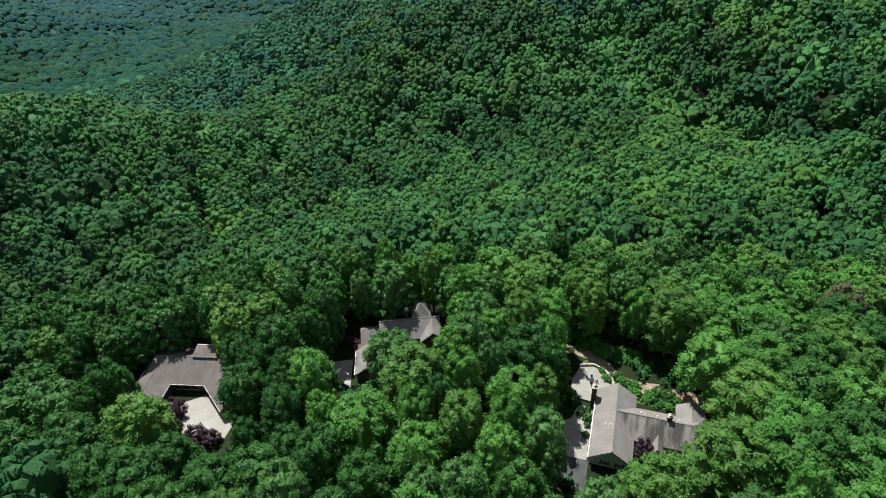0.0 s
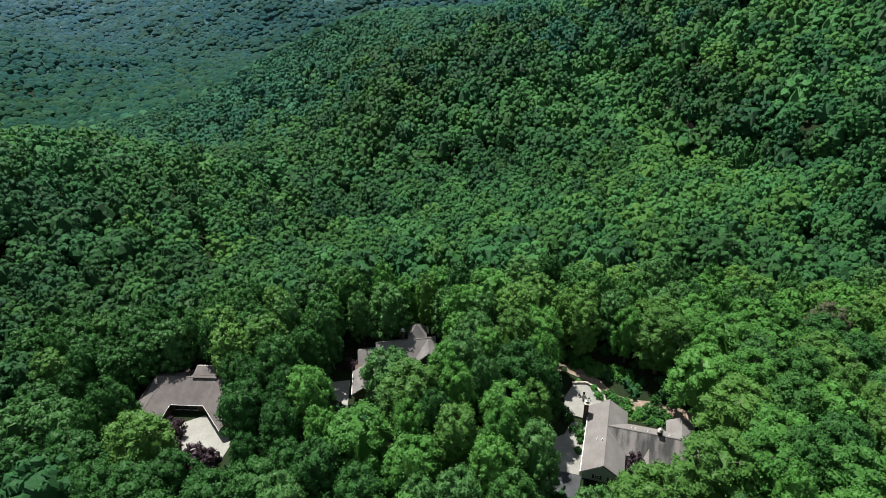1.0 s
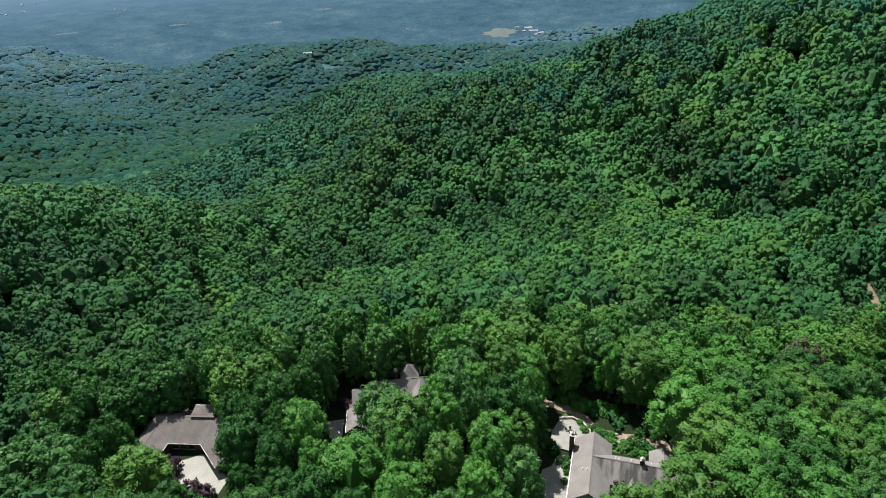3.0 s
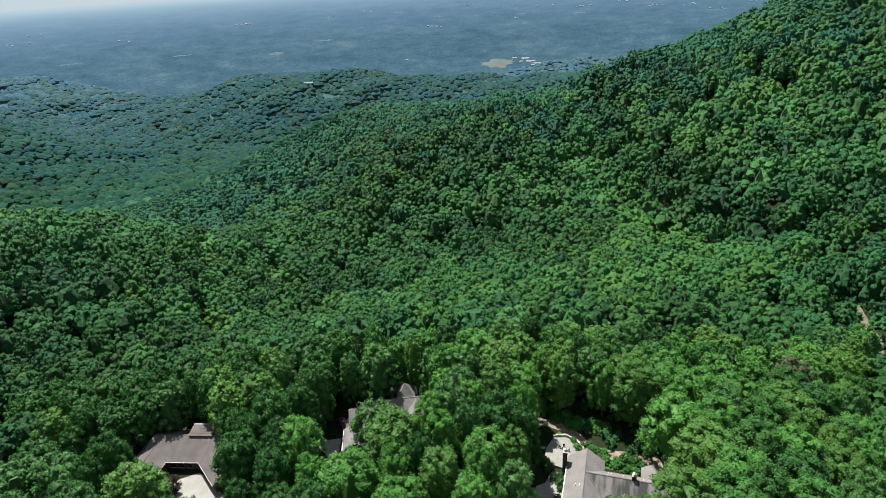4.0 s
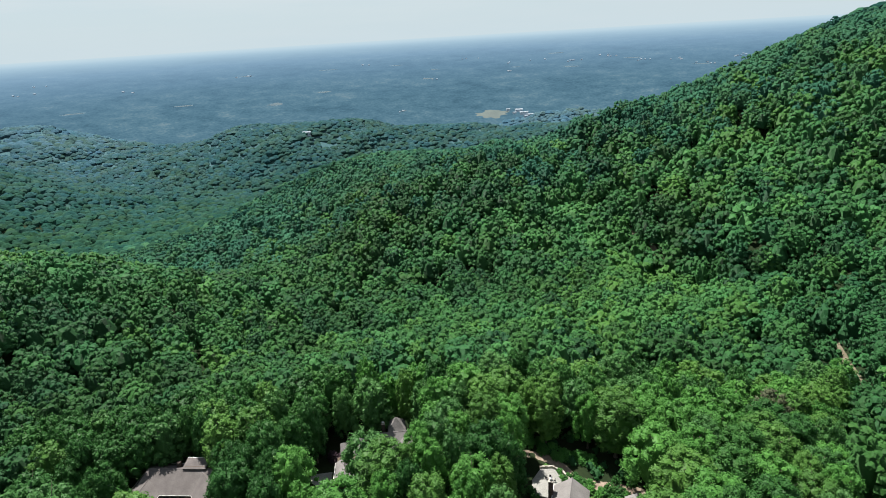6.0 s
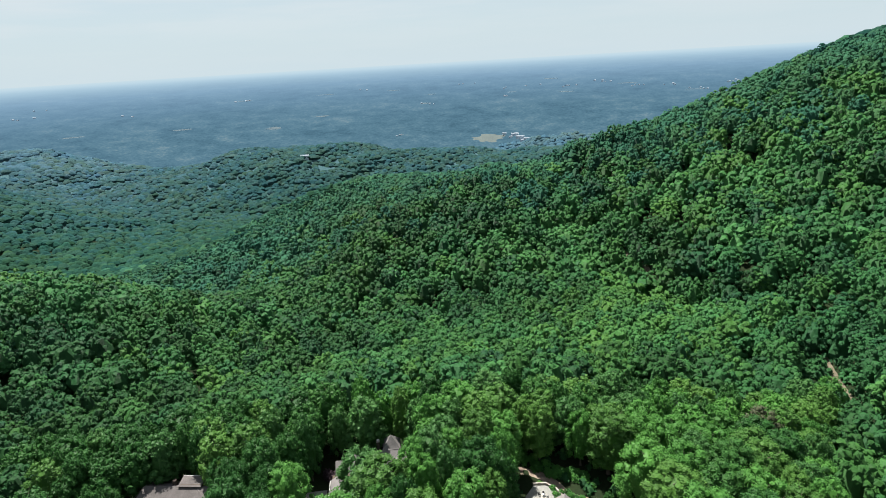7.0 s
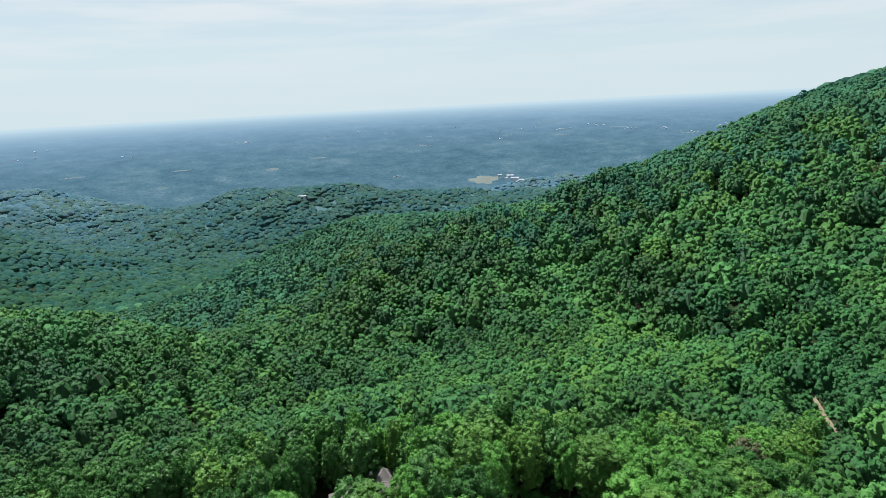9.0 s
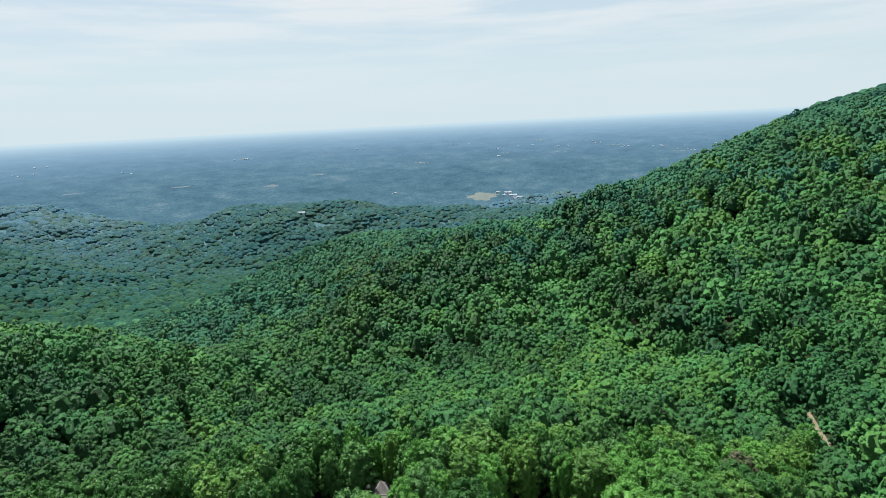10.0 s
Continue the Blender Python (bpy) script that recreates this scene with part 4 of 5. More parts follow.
def trunk_mesh(rng, height, girth, reach):
    """A tapered stem with limbs that rise into the crown."""
    verts, faces = [], []

    def tube(points, radii, sides):
        b = len(verts)
        for p, r in zip(points, radii):
            for k in range(sides):
                a = 2 * math.pi * k / sides
                verts.append((p[0] + r * math.cos(a), p[1] + r * math.sin(a), p[2]))
        for i in range(len(points) - 1):
            for k in range(sides):
                c, d = b + i * sides + k, b + i * sides + (k + 1) % sides
                faces.append((c, d, d + sides, c + sides))
        faces.append(tuple(b + (len(points) - 1) * sides + k for k in range(sides)))

    bend = rng.uniform(-0.5, 0.5, 2)
    stem = [(bend[0] * t * t * 2, bend[1] * t * t * 2, height * t - 0.6 * (t == 0)) for t in (0, 0.05, 0.3, 0.6, 0.85)]
    tube(stem, [girth * 1.5, girth * 1.05, girth * 0.8, girth * 0.5, girth * 0.15], 8)
    for i in range(7):
        t0 = 0.35 + 0.07 * i
        a = i * 2.4 + rng.uniform(-0.4, 0.4)
        p0 = np.array([bend[0] * t0 * t0 * 2, bend[1] * t0 * t0 * 2, height * t0])
        d = reach * rng.uniform(0.45, 0.7)
        p1 = p0 + np.array([math.cos(a) * d * 0.5, math.sin(a) * d * 0.5, height * 0.07])
        p2 = p0 + np.array([math.cos(a) * d, math.sin(a) * d, height * 0.18])
        tube([p0, p1, p2], [girth * 0.35, girth * 0.22, girth * 0.06], 5)
    me = bpy.data.meshes.new("trunk")
    me.from_pydata([tuple(map(float, v)) for v in verts], [], faces)
    me.materials.append(M_BARK)
    return me


# kinds of tree: leaf material, crown radius, crown height, tree height, boughs, sprays a bough, spray size, label
KINDS = {
    "oak": (M_OAK, 5.6, 15.0, 19.0, 40, 0.06, 0.3, "broad dark green oak with a dense rounded crown"),
    "maple": (M_MAPLE, 4.9, 15.5, 19.0, 40, 0.04, 0.5, "bright green maple with a full leafy crown"),
    "poplar": (M_POPLAR, 4.4, 18.5, 22.0, 46, 0.0, 0.9, "tall olive green tulip poplar with a narrow crown"),
    "ash": (M_ASH, 5.1, 15.0, 18.5, 40, 0.06, 0.4, "grey-green ash with a soft rounded crown"),
    "beech": (M_RUSSET, 4.4, 14.0, 18.5, 34, 0.06, 0.5, "russet brown beech with a thin crown"),
}
tree_rng = np.random.default_rng(7)
TEMPLATES, PLAINER = {}, {}
for kind, (mat, rad, ch, th, lobes, droop, taper, label) in KINDS.items():
    for store, per, leaf, variants in ((TEMPLATES, 58, 0.038 * rad, 4), (PLAINER, 22, 0.058 * rad, 3)):
        store[kind] = []
        for variant in range(1 if kind == "beech" else variants):
            q = crown_cards(tree_rng, rad * 0.95, ch, int(lobes * 2.1), per, leaf, droop, taper, (0.13, 0.27), 0.65, (0.85, 1.3))
            q[:, :, 2] += th - ch
            store[kind].append((card_mesh("crown", q, mat), trunk_mesh(tree_rng, th, 0.34, rad), rad, th, label))

FOOTPRINTS = []  # houses, drives and gardens: x, y, half width, half depth, heading
for fx, fy, fl, fw, fa in [(26, 99, 5.6, 10.5, -18), (35, 99, 11, 6.0, -18), (25, 115.5, 5.0, 5.0, -18), (38, 108.5, 9, 3.5, -18), (17, 93, 9, 4.5, -18), (19, 101, 4.5, 12, -18),
                           (-75, 124, 12, 9, -5), (-66, 112, 8.5, 8.0, -20), (-21, 136, 13, 6.5, 3), (-29, 128, 4, 6.5, 0), (-34, 126, 4, 5, 0)]:
    FOOTPRINTS.append((fx, fy, fl, fw, radians(fa)))
# swathes that stay low, through which the houses show
OPEN = [(30, 86, 17, 16), (14, 88, 8, 10), (33, 110, 11, 5.5), (24, 111, 8, 9), (29, 120, 9, 6), (41, 112, 9, 5.5), (-67, 105, 18, 19), (-20, 120, 17, 19), (-34, 119, 6, 10), (17.5, 101, 6.5, 13), (18, 116, 6, 6), (-58, 103, 8, 7), (-18, 141.5, 11, 3), (12.5, 80, 5, 6), (-51, 96, 5.5, 5), (-28, 105, 5, 5), (33, 121, 7, 5), (-94, 117, 8, 7)]


def in_house(x, y, pad=0.0):
    for fx, fy, fl, fw, fa in FOOTPRINTS:
        dx, dy = x - fx, y - fy
        u, v = dx * math.cos(fa) + dy * math.sin(fa), -dx * math.sin(fa) + dy * math.cos(fa)
        if abs(u) < fl + pad and abs(v) < fw + pad:
            return True
    return False


def in_open(x, y):
    return any(((x - ox) / oa) ** 2 + ((y - oy) / ob) ** 2 < 1 for ox, oy, oa, ob in OPEN)


def plant(kind, x, y, radius, rng, tall=1.0):
    fine = y < 128 and abs(x) < 25 + 0.62 * y
    choice = (TEMPLATES if fine else PLAINER)[kind]
    crown, stem, rad, th, label = choice[int(rng.integers(len(choice)))]
    s = radius / rad
    tree = empty("tree", pose(x, y, gz(x, y), 0, 0, rng.uniform(0, 360)), label, "tree", "trees of the wood round the houses")
    top = min(float(canopy(x, y)) - gz(x, y), 20.5)
    tree.scale = (s, s, top / th * tall)
    for nm, me in (("crown", crown), ("trunk", stem)):
        ob = new(nm, me)
        ob.parent = tree
    return tree


TREES_A = [(-51.8, 129.2, 5.8, 1.05, 2), (-65.0, 136.7, 6.2, 1.05, 2), (-78.3, 132.5, 6.9, 0.95, 3), (-49.2, 104.6, 5.9, 1, 0), (-36.0, 106.3, 5.4, 1, 1), (-19.7, 113.8, 6.7, 1.05, 3), (-3.0, 113.0, 5.3, 1.05, 3), (-14.0, 103.5, 6.9, 1.02, 2), (8.8, 109.2, 6.9, 1, 0), (14.5, 113.9, 4.2, 1, 1), (4.7, 97.5, 5.6, 1, 1), (9.5, 88.0, 4.9, 1, 3), (-4.7, 91.9, 5.0, 1, 2), (1.0, 85.2, 4.8, 1, 1), (-24.1, 94.3, 6.6, 1, 1), (-13.1, 87.2, 5.9, 1, 1), (-30.9, 88.0, 5.6, 1, 0), (-43.3, 86.6, 6.5, 0.92, 0), (-51.9, 86.2, 6.0, 0.86, 0), (-72.2, 100.1, 6.9, 1, 2)]
TREES_B = [(-104.3, 115.1, 6.9, 1, 0), (-84.7, 97.4, 6.9, 1, 0), (43.5, 120.7, 6.6, 1.1, 2), (34.7, 130.9, 5.0, 1, 3), (48.5, 108.0, 6.9, 1, 1), (50.5, 97.1, 6.9, 1, 2), (27.8, 77.3, 6.3, 0.92, 2), (40.6, 81.9, 6.9, 1, 2), (16.8, 74.5, 4.6, 0.88, 3), (-34.2, 151.5, 6.9, 1, 0), (-43.7, 151.1, 6.7, 1, 0), (5.5, 140.2, 6.9, 1, 1), (16.5, 137.2, 6.9, 1, 2), (85.1, 125.7, 6.9, 1, 0), (-10.2, 131.9, 4.8, 1, 1), (53.4, 88.1, 6.9, 1, 1), (68.5, 95.9, 6.9, 1, 1), (61.1, 78.2, 6.9, 1, 1), (-40.6, 98.9, 4.8, 1, 0)]
TREES_C = [(-97.5, 95.8, 6.9, 1, 0), (-67.1, 86.4, 6.9, 1, 0), (-22.4, 144.2, 6.3, 1, 3), (-1.9, 135.0, 5.6, 1, 1), (29.3, 143.9, 6.8, 1, 0), (41.7, 145.5, 6.9, 1, 2), (68.9, 107.8, 6.9, 1, 0), (68.3, 120.3, 6.9, 1, 1), (86.3, 115.3, 6.9, 1, 0), (-5.2, 79.5, 5.1, 1, 3), (4.1, 77.6, 5.1, 1, 0), (-23.0, 82.3, 5.4, 1, 0), (-81.6, 154.1, 6.9, 1, 0), (-97.3, 147.9, 6.9, 1, 0), (-112.3, 144.9, 6.9, 1, 0), (-123.0, 141.1, 6.9, 1, 0), (-41.3, 126.8, 4.9, 1, 0), (-32.1, 129.5, 4.9, 1, 1), (55.4, 130.6, 6.0, 1, 1), (28.4, 133.7, 5.0, 1, 2)]
TREES_D = [(40.6, 105.7, 5.0, 1, 1), (69.2, 132.7, 6.1, 1, 1), (77.1, 131.2, 5.8, 1, 1), (59.6, 121.4, 6.6, 1, 1), (76.8, 114.5, 6.9, 1, 2), (62.3, 98.4, 6.6, 1, 0), (47.1, 81.5, 6.8, 1, 1), (55.4, 82.7, 5.9, 1, 0), (64.7, 86.7, 6.3, 1, 0), (52.2, 122.8, 5.7, 1, 1), (76.6, 108.4, 6.9, 1, 2), (-94.1, 107.5, 6.9, 1, 3), (-74.9, 109.0, 4.0, 0.8, 0), (-61.9, 92.1, 5.3, 0.85, 0), (-103.6, 107.4, 6.9, 1, 3), (-74.4, 88.8, 5.9, 1, 0), (-66.3, 133.1, 4.6, 1, 0), (89.4, 130.3, 5.7, 1.05, 4), (57.6, 106.8, 6.1, 1, 1)]
TREES_E = [(13.6, 106.6, 4.2, 1.0, 0), (-78.5, 133.5, 5.5, 1.0, 3), (-84.5, 131.5, 5.0, 0.95, 0)]
placed = []
prng = np.random.default_rng(11)
names_of_kind = list(KINDS)
for x, y, r, tall, sort in TREES_A + TREES_B + TREES_C + TREES_D + TREES_E:
    if in_house(x, y) and (x, y, r, tall, sort) not in TREES_E:
        continue
    plant(names_of_kind[sort], x, y, min(r, 7.6) * 0.95, prng, tall * prng.uniform(0.97, 1.05))
    placed.append((x, y, r))

# the wood round them, grown in by chance
tries = 0
count = len(placed)
while count < 300 and tries < 20000:
    tries += 1
    y = prng.uniform(60, 152)
    x = prng.uniform(-1, 1) * (18 + 0.70 * y)
    r = prng.uniform(3.4, 5.8)
    if in_house(x, y, 1.5) or in_open(x, y):
        continue
    if any((x - px) ** 2 + (y - py) ** 2 < (0.68 * (r + pr)) ** 2 for px, py, pr in placed):
        continue
    kind = names_of_kind[int(prng.choice(4, p=[0.84, 0.0, 0.06, 0.1] if x < -52 else [0.5, 0.12, 0.2, 0.18] if x < -20 else [0.12, 0.48, 0.25, 0.15] if x > 42 else [0.24, 0.32, 0.26, 0.18]))]
    plant(kind, x, y, r, prng, prng.uniform(0.85, 1.1))
    placed.append((x, y, r))
    count += 1

near_cells = {}
for px, py, pr in placed:
    near_cells.setdefault((int(px // 12), int(py // 12)), []).append((px, py, pr))


def near_planted(x, y, r):
    cx, cy = int(x // 12), int(y // 12)
    return any((x - px) ** 2 + (y - py) ** 2 < (0.7 * (r + pr)) ** 2
               for i in (-1, 0, 1) for j in (-1, 0, 1) for px, py, pr in near_cells.get((cx + i, cy + j), ()))


def scatter(rng, inside, x0, x1, y0, y1, pitch):
    """Places on a jittered lattice."""
    xs, ys = np.meshgrid(np.arange(x0, x1, pitch), np.arange(y0, y1, pitch))
    xs = xs + (np.arange(xs.shape[0]) % 2)[:, None] * pitch / 2
    xs = xs + rng.uniform(-0.42, 0.42, xs.shape) * pitch
    ys = ys + rng.uniform(-0.42, 0.42, ys.shape) * pitch
    x, y = xs.ravel(), ys.ravel()
    k = inside(x, y)
    return x[k], y[k]


def stand(x, y):
    """Leaf tone by place: dark oak (below nought), bright growth (above), with light and shade painted in."""
    def spot(cx, cy, sx, sy):
        return math.exp(-((x - cx) / sx) ** 2 - ((y - cy) / sy) ** 2)
    line = 0.0
    for (ax, ay), (bx, by) in zip(GULLY, GULLY[1:]):
        if 235 < y < 560 and ay <= y < by:
            e = x - ax - (bx - ax) * (y - ay) / (by - ay)
            line = 0.4 * math.exp(-((e + 19) / 15) ** 2) - 0.4 * math.exp(-((e - 9) / 11) ** 2)  # shade line painted along the hollow, with a bright strip this side of it
    # the last spot paints in the light on the right-hand slope
    return line - 0.26 * spot(20, 440, 110, 90) + 0.2 * spot(95, 260, 55, 110) + 0.12 * spot(75, 110, 45, 50) - 0.18 * spot(75, 168, 38, 38) - 0.34 * spot(-135, 140, 75, 80) + 0.17 * spot(250, 400, 120, 160)


def wood(name, rng, x, y, crowns, rlo, rhi, label, vary=0.26, flat=1.0):
    """A stand of many trees as one mesh of leaf sprays, with a tone for each tree."""
    quads, tones, hues, leaves = [], [], [], []
    z = canopy(x, y) + np.array([3.0 * noise.noise(Vector((a * 0.026, b * 0.026, 9.0))) for a, b in zip(x, y)])
    patch = np.array([noise.noise(Vector((a * 0.012, b * 0.012, 3.0))) for a, b in zip(x, y)])
    swathe = np.array([noise.noise(Vector((a * 0.008, b * 0.008, 17.0))) for a, b in zip(x, y)])
    across, along = (x - 134) * 0.82 - (y - 168) * 0.57, (x - 134) * 0.57 + (y - 168) * 0.82
    lowered = (np.abs(across) < 11) & (np.abs(along) < 24)
    z = z - np.where(lowered, 11.0, 0.0)  # trees set lower and narrower so that the road shows from the camera
    for i in range(len(x)):
        c = crowns[int(rng.integers(len(crowns)))]
        a = rng.uniform(0, 2 * math.pi)
        r = rng.uniform(rlo, rhi) * (0.6 if lowered[i] else 1.0)
        up = rng.uniform(0.8, 1.15)
        ca, sa = math.cos(a) * r, math.sin(a) * r
        q = np.empty_like(c)
        q[..., 0] = c[..., 0] * ca - c[..., 1] * sa + x[i]
        q[..., 1] = c[..., 0] * sa + c[..., 1] * ca + y[i]
        q[..., 2] = c[..., 2] * r * up * flat + z[i] + rng.uniform(-3.5, 2.5) * (flat if flat == 1.0 else 0.75 * flat)
        quads.append(q)
        tones.append(np.full(len(c), np.clip(0.46 + 1.6 * vary * patch[i] + stand(x[i], y[i]) + rng.normal() * vary, 0, 1)))
        hues.append(np.full(len(c), np.clip(0.5 + 0.5 * swathe[i] + rng.normal() * 1.1 * vary, 0, 1)))
        # the farther the tree, the more haze in its leaf colour
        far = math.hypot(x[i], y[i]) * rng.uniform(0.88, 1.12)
        leaves.append(np.full(len(c), sum(far >= start for start, m in LEAVES_BY_HAZE) - 1))
    me = card_mesh(name, np.concatenate(quads), [m for start, m in LEAVES_BY_HAZE], np.concatenate(tones), np.concatenate(hues), np.concatenate(leaves))
    return tagged(new(name, me), label, "woods", kind="stuff")


def unit_crowns(rng, count, lobes, per, leaf, bough):
    """Crowns one metre in radius whose top lies at z = 0."""
    made = []
    for i in range(count):
        q = crown_cards(rng, 1.0, rng.uniform(1.8, 2.6), lobes, per, leaf, 0.03, rng.uniform(0.2, 0.8), bough, full=0.6)
        q[..., 2] -= q[..., 2].max()
        made.append(q)
    return made


def far_crowns(rng, count, sectors, rings):
    """Crowns one metre in radius, far enough off to show their bulk alone, with their top at z = 0."""
    return [dome(rng, 1.0, h, sectors, rings, rng.uniform(0.0, 0.7), 0.22) - np.array([0, 0, h]) for h in rng.uniform(1.2, 1.8, count)]


wrng = np.random.default_rng(23)


ROAD = [(122, 124), (133, 146), (142, 167), (146, 178), (150, 189), (154, 199)]  # dirt road on the slope


FAR_ROAD = [(129, 300), (131, 315), (132, 327), (131.5, 337), (130, 352), (127, 366)]


def off_road(x, y, least=0.0):
    keep = np.hypot(x + 355, (y - 926) * 0.7) > 11
    for (ax, ay), (bx, by), width in [(a, b, 4.1) for a, b in zip(ROAD, ROAD[1:])] + [(a, b, 1.4) for a, b in zip(FAR_ROAD[1:3], FAR_ROAD[2:4])]:
        t = np.clip(((x - ax) * (bx - ax) + (y - ay) * (by - ay)) / ((bx - ax) ** 2 + (by - ay) ** 2), 0, 1)
        width = least or width
        keep &= np.hypot(x - ax - t * (bx - ax), y - ay - t * (by - ay)) > width
    return keep


def belt(lo, hi, spread):
    def inside(x, y):
        r = np.hypot(x, y)
        return (r >= lo) & (r < hi) & (np.abs(x) < (48 if hi < 330 else 26) + spread * np.maximum(y, 0)) & (y > 30) & off_road(x, y)
    return inside


x, y = scatter(wrng, belt(80, 320, 0.84), -300, 300, 40, 330, 10.0)
k = np.array([not near_planted(a, b, 4.0) and not in_house(a, b, 3.0) and not in_open(a, b) for a, b in zip(x, y)])
wood("woods", wrng, x[k], y[k], unit_crowns(wrng, 16, 46, 9, 0.055, (0.14, 0.26)), 4.8, 8.8, "dense green summer broadleaf woods on a slope")
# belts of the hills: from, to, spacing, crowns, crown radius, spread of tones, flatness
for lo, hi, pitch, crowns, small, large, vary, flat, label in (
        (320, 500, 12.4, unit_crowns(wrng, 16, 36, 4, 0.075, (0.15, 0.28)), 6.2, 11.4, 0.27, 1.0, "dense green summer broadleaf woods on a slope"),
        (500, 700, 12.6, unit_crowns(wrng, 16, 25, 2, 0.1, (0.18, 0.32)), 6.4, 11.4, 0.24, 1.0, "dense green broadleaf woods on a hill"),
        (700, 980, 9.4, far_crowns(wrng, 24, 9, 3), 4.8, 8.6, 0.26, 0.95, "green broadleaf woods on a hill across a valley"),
        (980, 1320, 10.6, far_crowns(wrng, 24, 8, 3), 5.6, 9.4, 0.26, 0.85, "broadleaf woods on far hills, haze painted into the leaf colour"),
        (1320, 1750, 12.4, far_crowns(wrng, 24, 7, 2), 7.0, 11.0, 0.25, 0.7, "broadleaf woods on far ridges, haze painted into the leaf colour"),
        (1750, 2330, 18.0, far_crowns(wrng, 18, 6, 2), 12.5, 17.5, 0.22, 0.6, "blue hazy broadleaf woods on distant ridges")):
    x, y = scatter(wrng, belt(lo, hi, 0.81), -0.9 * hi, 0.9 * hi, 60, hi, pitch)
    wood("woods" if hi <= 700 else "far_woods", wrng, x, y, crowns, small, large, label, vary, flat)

x, y = scatter(wrng, lambda x, y: (np.hypot(x, y - 40) < 170) & ~((y > 30) & (np.abs(x) < 48 + 0.84 * np.maximum(y, 0))), -310, 310, -260, 345, 9.5)
wood("woods", wrng, x, y, unit_crowns(wrng, 8, 22, 4, 0.085, (0.18, 0.3)), 4.8, 8.4, "green broadleaf woods round and under the flight path")

strip("dirt_road", ROAD, [2.6, 3.0, 4.0, 3.6, 3.2, 2.4], M_GRAVEL, "tan dirt road through the woods", "road", 0.08)
strip("verge", [(x - 3.6, y + 0.6) for x, y in ROAD], [5.0] * len(ROAD), M_GRASS, "grassy verge of a dirt road", "verge", 0.04)
strip("dirt_road", FAR_ROAD, [4.0] * len(FAR_ROAD), M_GRAVEL, "pale road in a wooded gully", "road", 0.08)
strip("clearing", [(-372, 930), (-360, 927), (-348, 925), (-338, 922)], [12, 18, 18, 10], M_GRAVEL, "bare tan clearing on a wooded hill", "clearing", 0.2)

# ---- shrubs ----
srng = np.random.default_rng(31)
SHRUBS = {}
for kind, mat in (("plum", M_PLUM), ("green", M_SHRUB), ("dark", M_OAK)):
    q = crown_cards(srng, 1.0, 1.7, 26, 34, 0.085, 0.05, 0.2, (0.14, 0.34), 0.6, (0.85, 1.3))
    SHRUBS[kind] = card_mesh("leaves", q, mat)
stem_mesh = trunk_mesh(srng, 1.0, 0.06, 0.6)


def shrub(kind, x, y, r, label, up=1.0, z=None):
    s = empty("shrub", pose(x, y, gz(x, y) if z is None else z, 0, 0, srng.uniform(0, 360)), label, "shrub", "shrubs round the houses")
    s.scale = (r, r, r * up)
    for nm, me in (("leaves", SHRUBS[kind]), ("stems", stem_mesh)):
        new(nm, me).parent = s


for x, y, r in ((-73.6, 113.4, 2.7), (-75.6, 111.0, 2.9), (-73.2, 109.6, 2.4), (-64.6, 104.6, 3.0), (-61.6, 104.6, 2.3), (-67.2, 103.8, 2.2), (31.0, 94.6, 2.2), (29.7, 93.4, 1.6), (-32.2, 134.0, 1.6), (-33.6, 135.2, 1.5)):
    shrub("plum", x, y, r, "dark purple-leaved plum shrub by a house", 1.15)
for i in range(34):
    t = srng.random()
    x, y = 26.5 + 15.5 * t + srng.uniform(-1.6, 1.6), 116.8 - 12.2 * t ** 0.8 + srng.uniform(-1.8, 1.8)
    shrub("green" if srng.random() < 0.7 else "dark", x, y, srng.uniform(0.6, 1.25), "low bright green garden shrub beside a path", 0.8)
for i in range(44):
    t = srng.random()
    shrub("green", 22 + 17 * t, 127.0 - 11.0 * t + srng.uniform(-1.0, 3.6), srng.uniform(0.7, 1.5), "low bright green garden shrub beside a path", 0.8)
for x, y, r in ((20.6, 99.0, 0.8), (21.4, 101.4, 0.7), (21.9, 103.2, 1.1), (20.6, 104.6, 0.9), (22.4, 105.4, 0.8), (20.0, 107.6, 1.2), (19.4, 110.0, 1.3), (41, 111.6, 1.3), (38.6, 108.6, 1.5), (40.4, 107.6, 1.4), (44, 110, 1.2)):
    shrub("dark", x, y, r, "clipped dark green shrub by a house", 0.9)

x, y = scatter(srng, lambda x, y: (np.abs(x) < 30 + 0.75 * y) & (y > 58), -150, 150, 58, 165, 5.0)
k = np.array([not in_house(a, b, 0.5) and not (abs(a + 66) < 9 and 103 < b < 120) for a, b in zip(x, y)])
x, y = x[k], y[k]
rx, ry = scatter(srng, lambda x, y: off_road(x, y, 2.6), 118, 182, 128, 222, 3.6)
gx, gy = scatter(srng, lambda x, y: off_road(x, y, 2.2), 100, 150, 236, 480, 4.6)
k = np.array([abs(a - np.interp(b, [q[1] for q in GULLY], [q[0] for q in GULLY])) < 17 for a, b in zip(gx, gy)])
x, y = np.concatenate([x, rx, gx[k]]), np.concatenate([y, ry, gy[k]])
bush = [crown_cards(srng, 1.0, 1.5, 5, 5, 0.26, 0.1, 0.2) for i in range(8)]
low, shade = [], []
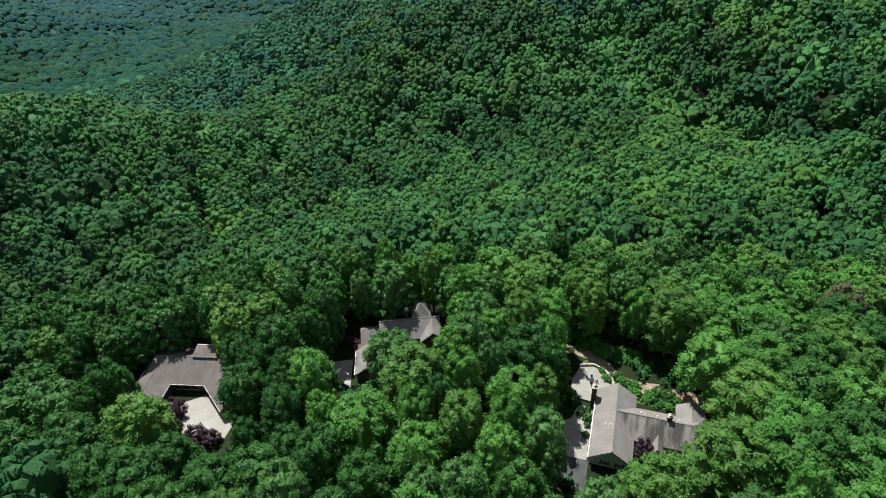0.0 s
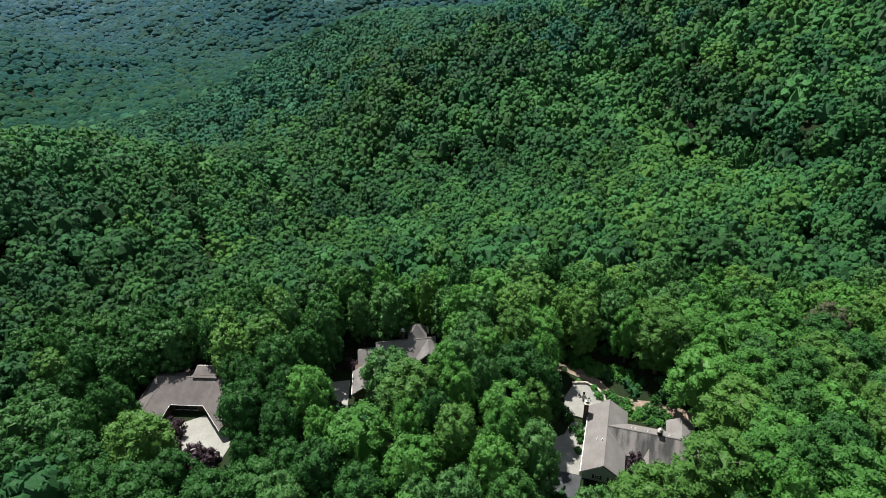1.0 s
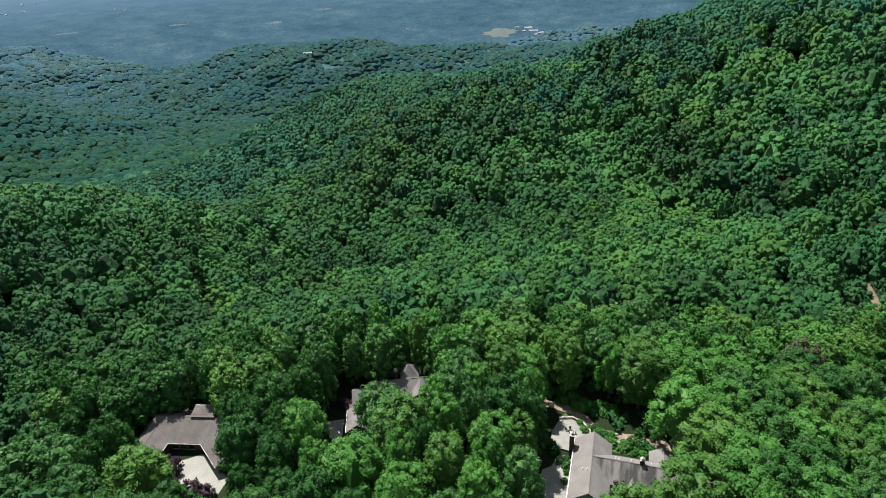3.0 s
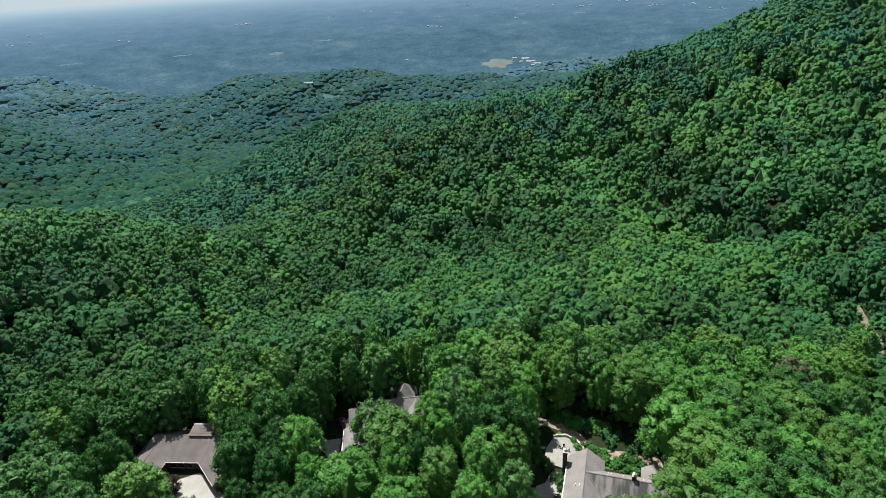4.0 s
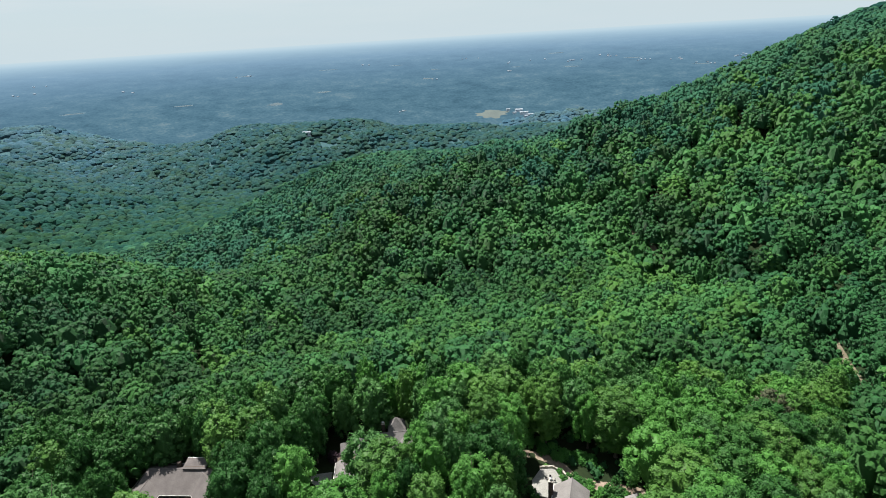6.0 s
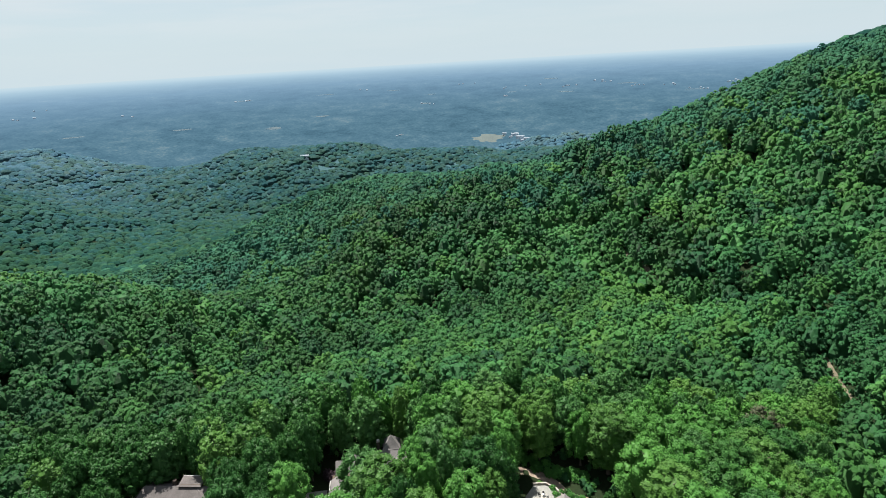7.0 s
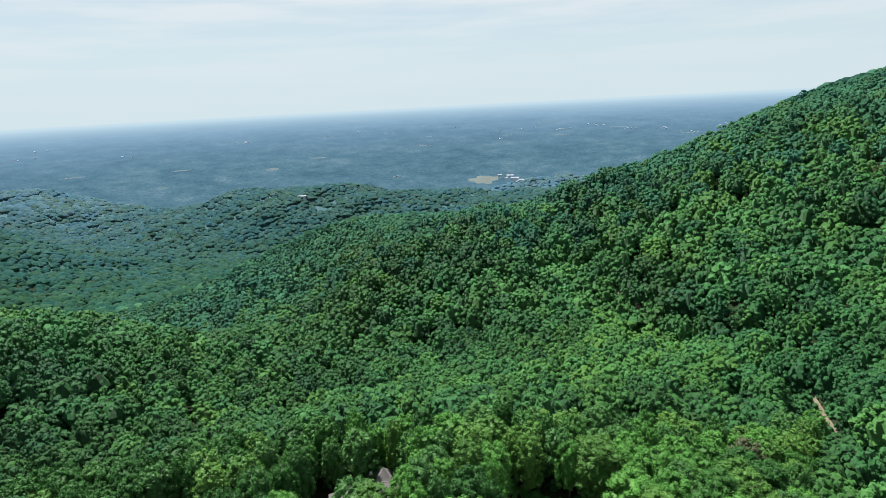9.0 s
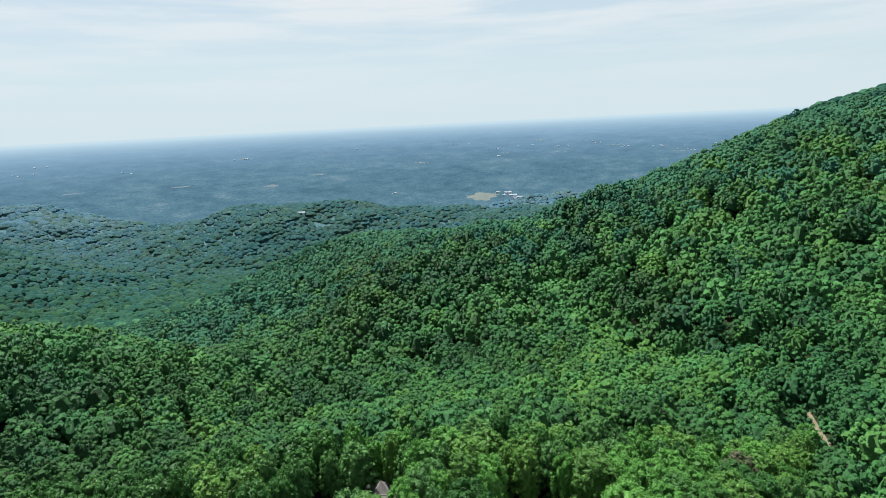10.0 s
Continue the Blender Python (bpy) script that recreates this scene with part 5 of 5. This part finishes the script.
for a, b in zip(x, y):
    c = bush[int(srng.integers(8))]
    r = srng.uniform(1.1, 2.3) * (2.2 if b > 225 else 1.25 if a > 118 else 1.0)
    low.append(c * np.array([r, r, r * srng.uniform(0.8, 1.4)]) + np.array([a, b, gz(a, b) - 0.2]))
    # tone kept low to paint in the shade under trees, lighter in the hollow
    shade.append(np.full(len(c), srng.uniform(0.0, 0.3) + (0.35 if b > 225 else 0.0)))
tagged(new("undergrowth", card_mesh("undergrowth", np.concatenate(low), M_WOODS, np.concatenate(shade))), "green undergrowth of saplings under the trees, tree shade in its tone", "undergrowth", kind="stuff")

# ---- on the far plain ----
# pale fields and buildings, their colours blued with painted-in distance haze
M_HAZED_MEADOW = surface("hazed_pale_meadow", [(0.3, (0.094, 0.116, 0.112)), (0.7, (0.116, 0.136, 0.128))], 0.02, 1.0, 0.3)
M_HAZED_FIELD = surface("hazed_pale_field", [(0.3, (0.062, 0.092, 0.112)), (0.7, (0.084, 0.112, 0.126))], 0.02, 1.0, 0.3)
M_HAZED_WALL = surface("hazed_pale_wall", [(0.3, (0.40, 0.46, 0.52)), (0.7, (0.48, 0.54, 0.60))], 0.1, 0.8)
M_HAZED_ROOF = surface("hazed_pale_roof", [(0.3, (0.20, 0.24, 0.28)), (0.7, (0.28, 0.32, 0.36))], 0.1, 0.8)


def far_field(az, r, wide, deep, mat, label, seed):
    """A field on the plain with an uneven edge."""
    rng = random.Random(seed)
    a0 = radians(az)
    verts, faces = [], []
    n, rings = 22, 4
    verts.append((r * math.sin(a0), r * math.cos(a0), float(plain_at(r * math.sin(a0), r * math.cos(a0))) + 2))
    edge = [rng.uniform(0.65, 1.1) for i in range(n)]
    for k in range(1, rings + 1):
        for i in range(n):
            t = 2 * math.pi * i / n
            rr = r + deep * math.sin(t) * edge[i] * k / rings
            aa = a0 + wide * math.cos(t) * edge[i] * k / rings / r
            verts.append((rr * math.sin(aa), rr * math.cos(aa), float(plain_at(rr * math.sin(aa), rr * math.cos(aa))) + 2))
    for i in range(n):
        faces.append((0, 1 + i, 1 + (i + 1) % n))
        for k in range(rings - 1):
            b = 1 + k * n
            faces.append((b + i, b + n + i, b + n + (i + 1) % n, b + (i + 1) % n))
    return tagged(mesh_object("field", verts, faces, mat), label, "field", kind="structure")


far_field(5.9, 2530, 74, 40, M_HAZED_MEADOW, "pale green meadow on a far hill", 1)
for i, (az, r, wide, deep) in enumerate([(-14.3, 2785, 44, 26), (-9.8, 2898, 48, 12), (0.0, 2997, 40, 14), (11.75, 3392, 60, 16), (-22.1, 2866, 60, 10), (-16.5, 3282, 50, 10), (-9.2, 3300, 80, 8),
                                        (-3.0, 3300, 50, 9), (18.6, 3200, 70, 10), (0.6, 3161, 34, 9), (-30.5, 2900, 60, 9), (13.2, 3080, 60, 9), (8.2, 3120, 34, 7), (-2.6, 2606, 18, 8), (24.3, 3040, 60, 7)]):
    far_field(az, r, wide * 0.8, deep * 0.75, M_HAZED_FIELD, "pale field on a hazy far plain", 10 + i)


def far_building(x, y, w, d, hgt, yaw, z):
    b = empty("building", pose(x, y, z, 0, 0, yaw), "small pale far building with a pitched roof", "building", "buildings on the far plain")
    box_part("wall", (-w / 2, w / 2, -d / 2, d / 2, -2.5, hgt), M_HAZED_WALL, b)
    for s in (-1, 1):
        slab_part("roof", [(-w / 2 - 1, 0, hgt + d * 0.28), (w / 2 + 1, 0, hgt + d * 0.28), (w / 2 + 1, s * (d / 2 + 1), hgt), (-w / 2 - 1, s * (d / 2 + 1), hgt)], 0.8, M_HAZED_ROOF, b)


def on_plain(az, r, w, d, hgt, yaw):
    a = radians(az)
    far_building(r * math.sin(a), r * math.cos(a), w, d, hgt, yaw, float(plain_at(r * math.sin(a), r * math.cos(a))) + 2)


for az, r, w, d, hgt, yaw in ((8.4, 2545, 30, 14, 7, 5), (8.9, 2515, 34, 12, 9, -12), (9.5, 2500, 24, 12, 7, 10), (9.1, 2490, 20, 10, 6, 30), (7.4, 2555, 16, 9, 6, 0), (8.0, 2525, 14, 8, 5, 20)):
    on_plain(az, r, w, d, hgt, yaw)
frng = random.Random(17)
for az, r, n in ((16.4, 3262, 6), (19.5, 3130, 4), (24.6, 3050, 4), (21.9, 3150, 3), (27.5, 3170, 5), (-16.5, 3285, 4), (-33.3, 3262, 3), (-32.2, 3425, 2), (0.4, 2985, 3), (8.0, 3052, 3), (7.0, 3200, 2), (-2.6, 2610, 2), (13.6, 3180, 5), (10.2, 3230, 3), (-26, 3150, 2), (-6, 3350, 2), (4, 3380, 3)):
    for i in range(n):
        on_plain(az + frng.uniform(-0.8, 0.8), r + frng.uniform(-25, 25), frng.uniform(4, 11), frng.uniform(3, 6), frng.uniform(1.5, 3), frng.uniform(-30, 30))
# a lone house on the middle ridge
far_building(-278, 1325, 17, 7, 6.5, 4, float(ground(-278, 1325)))
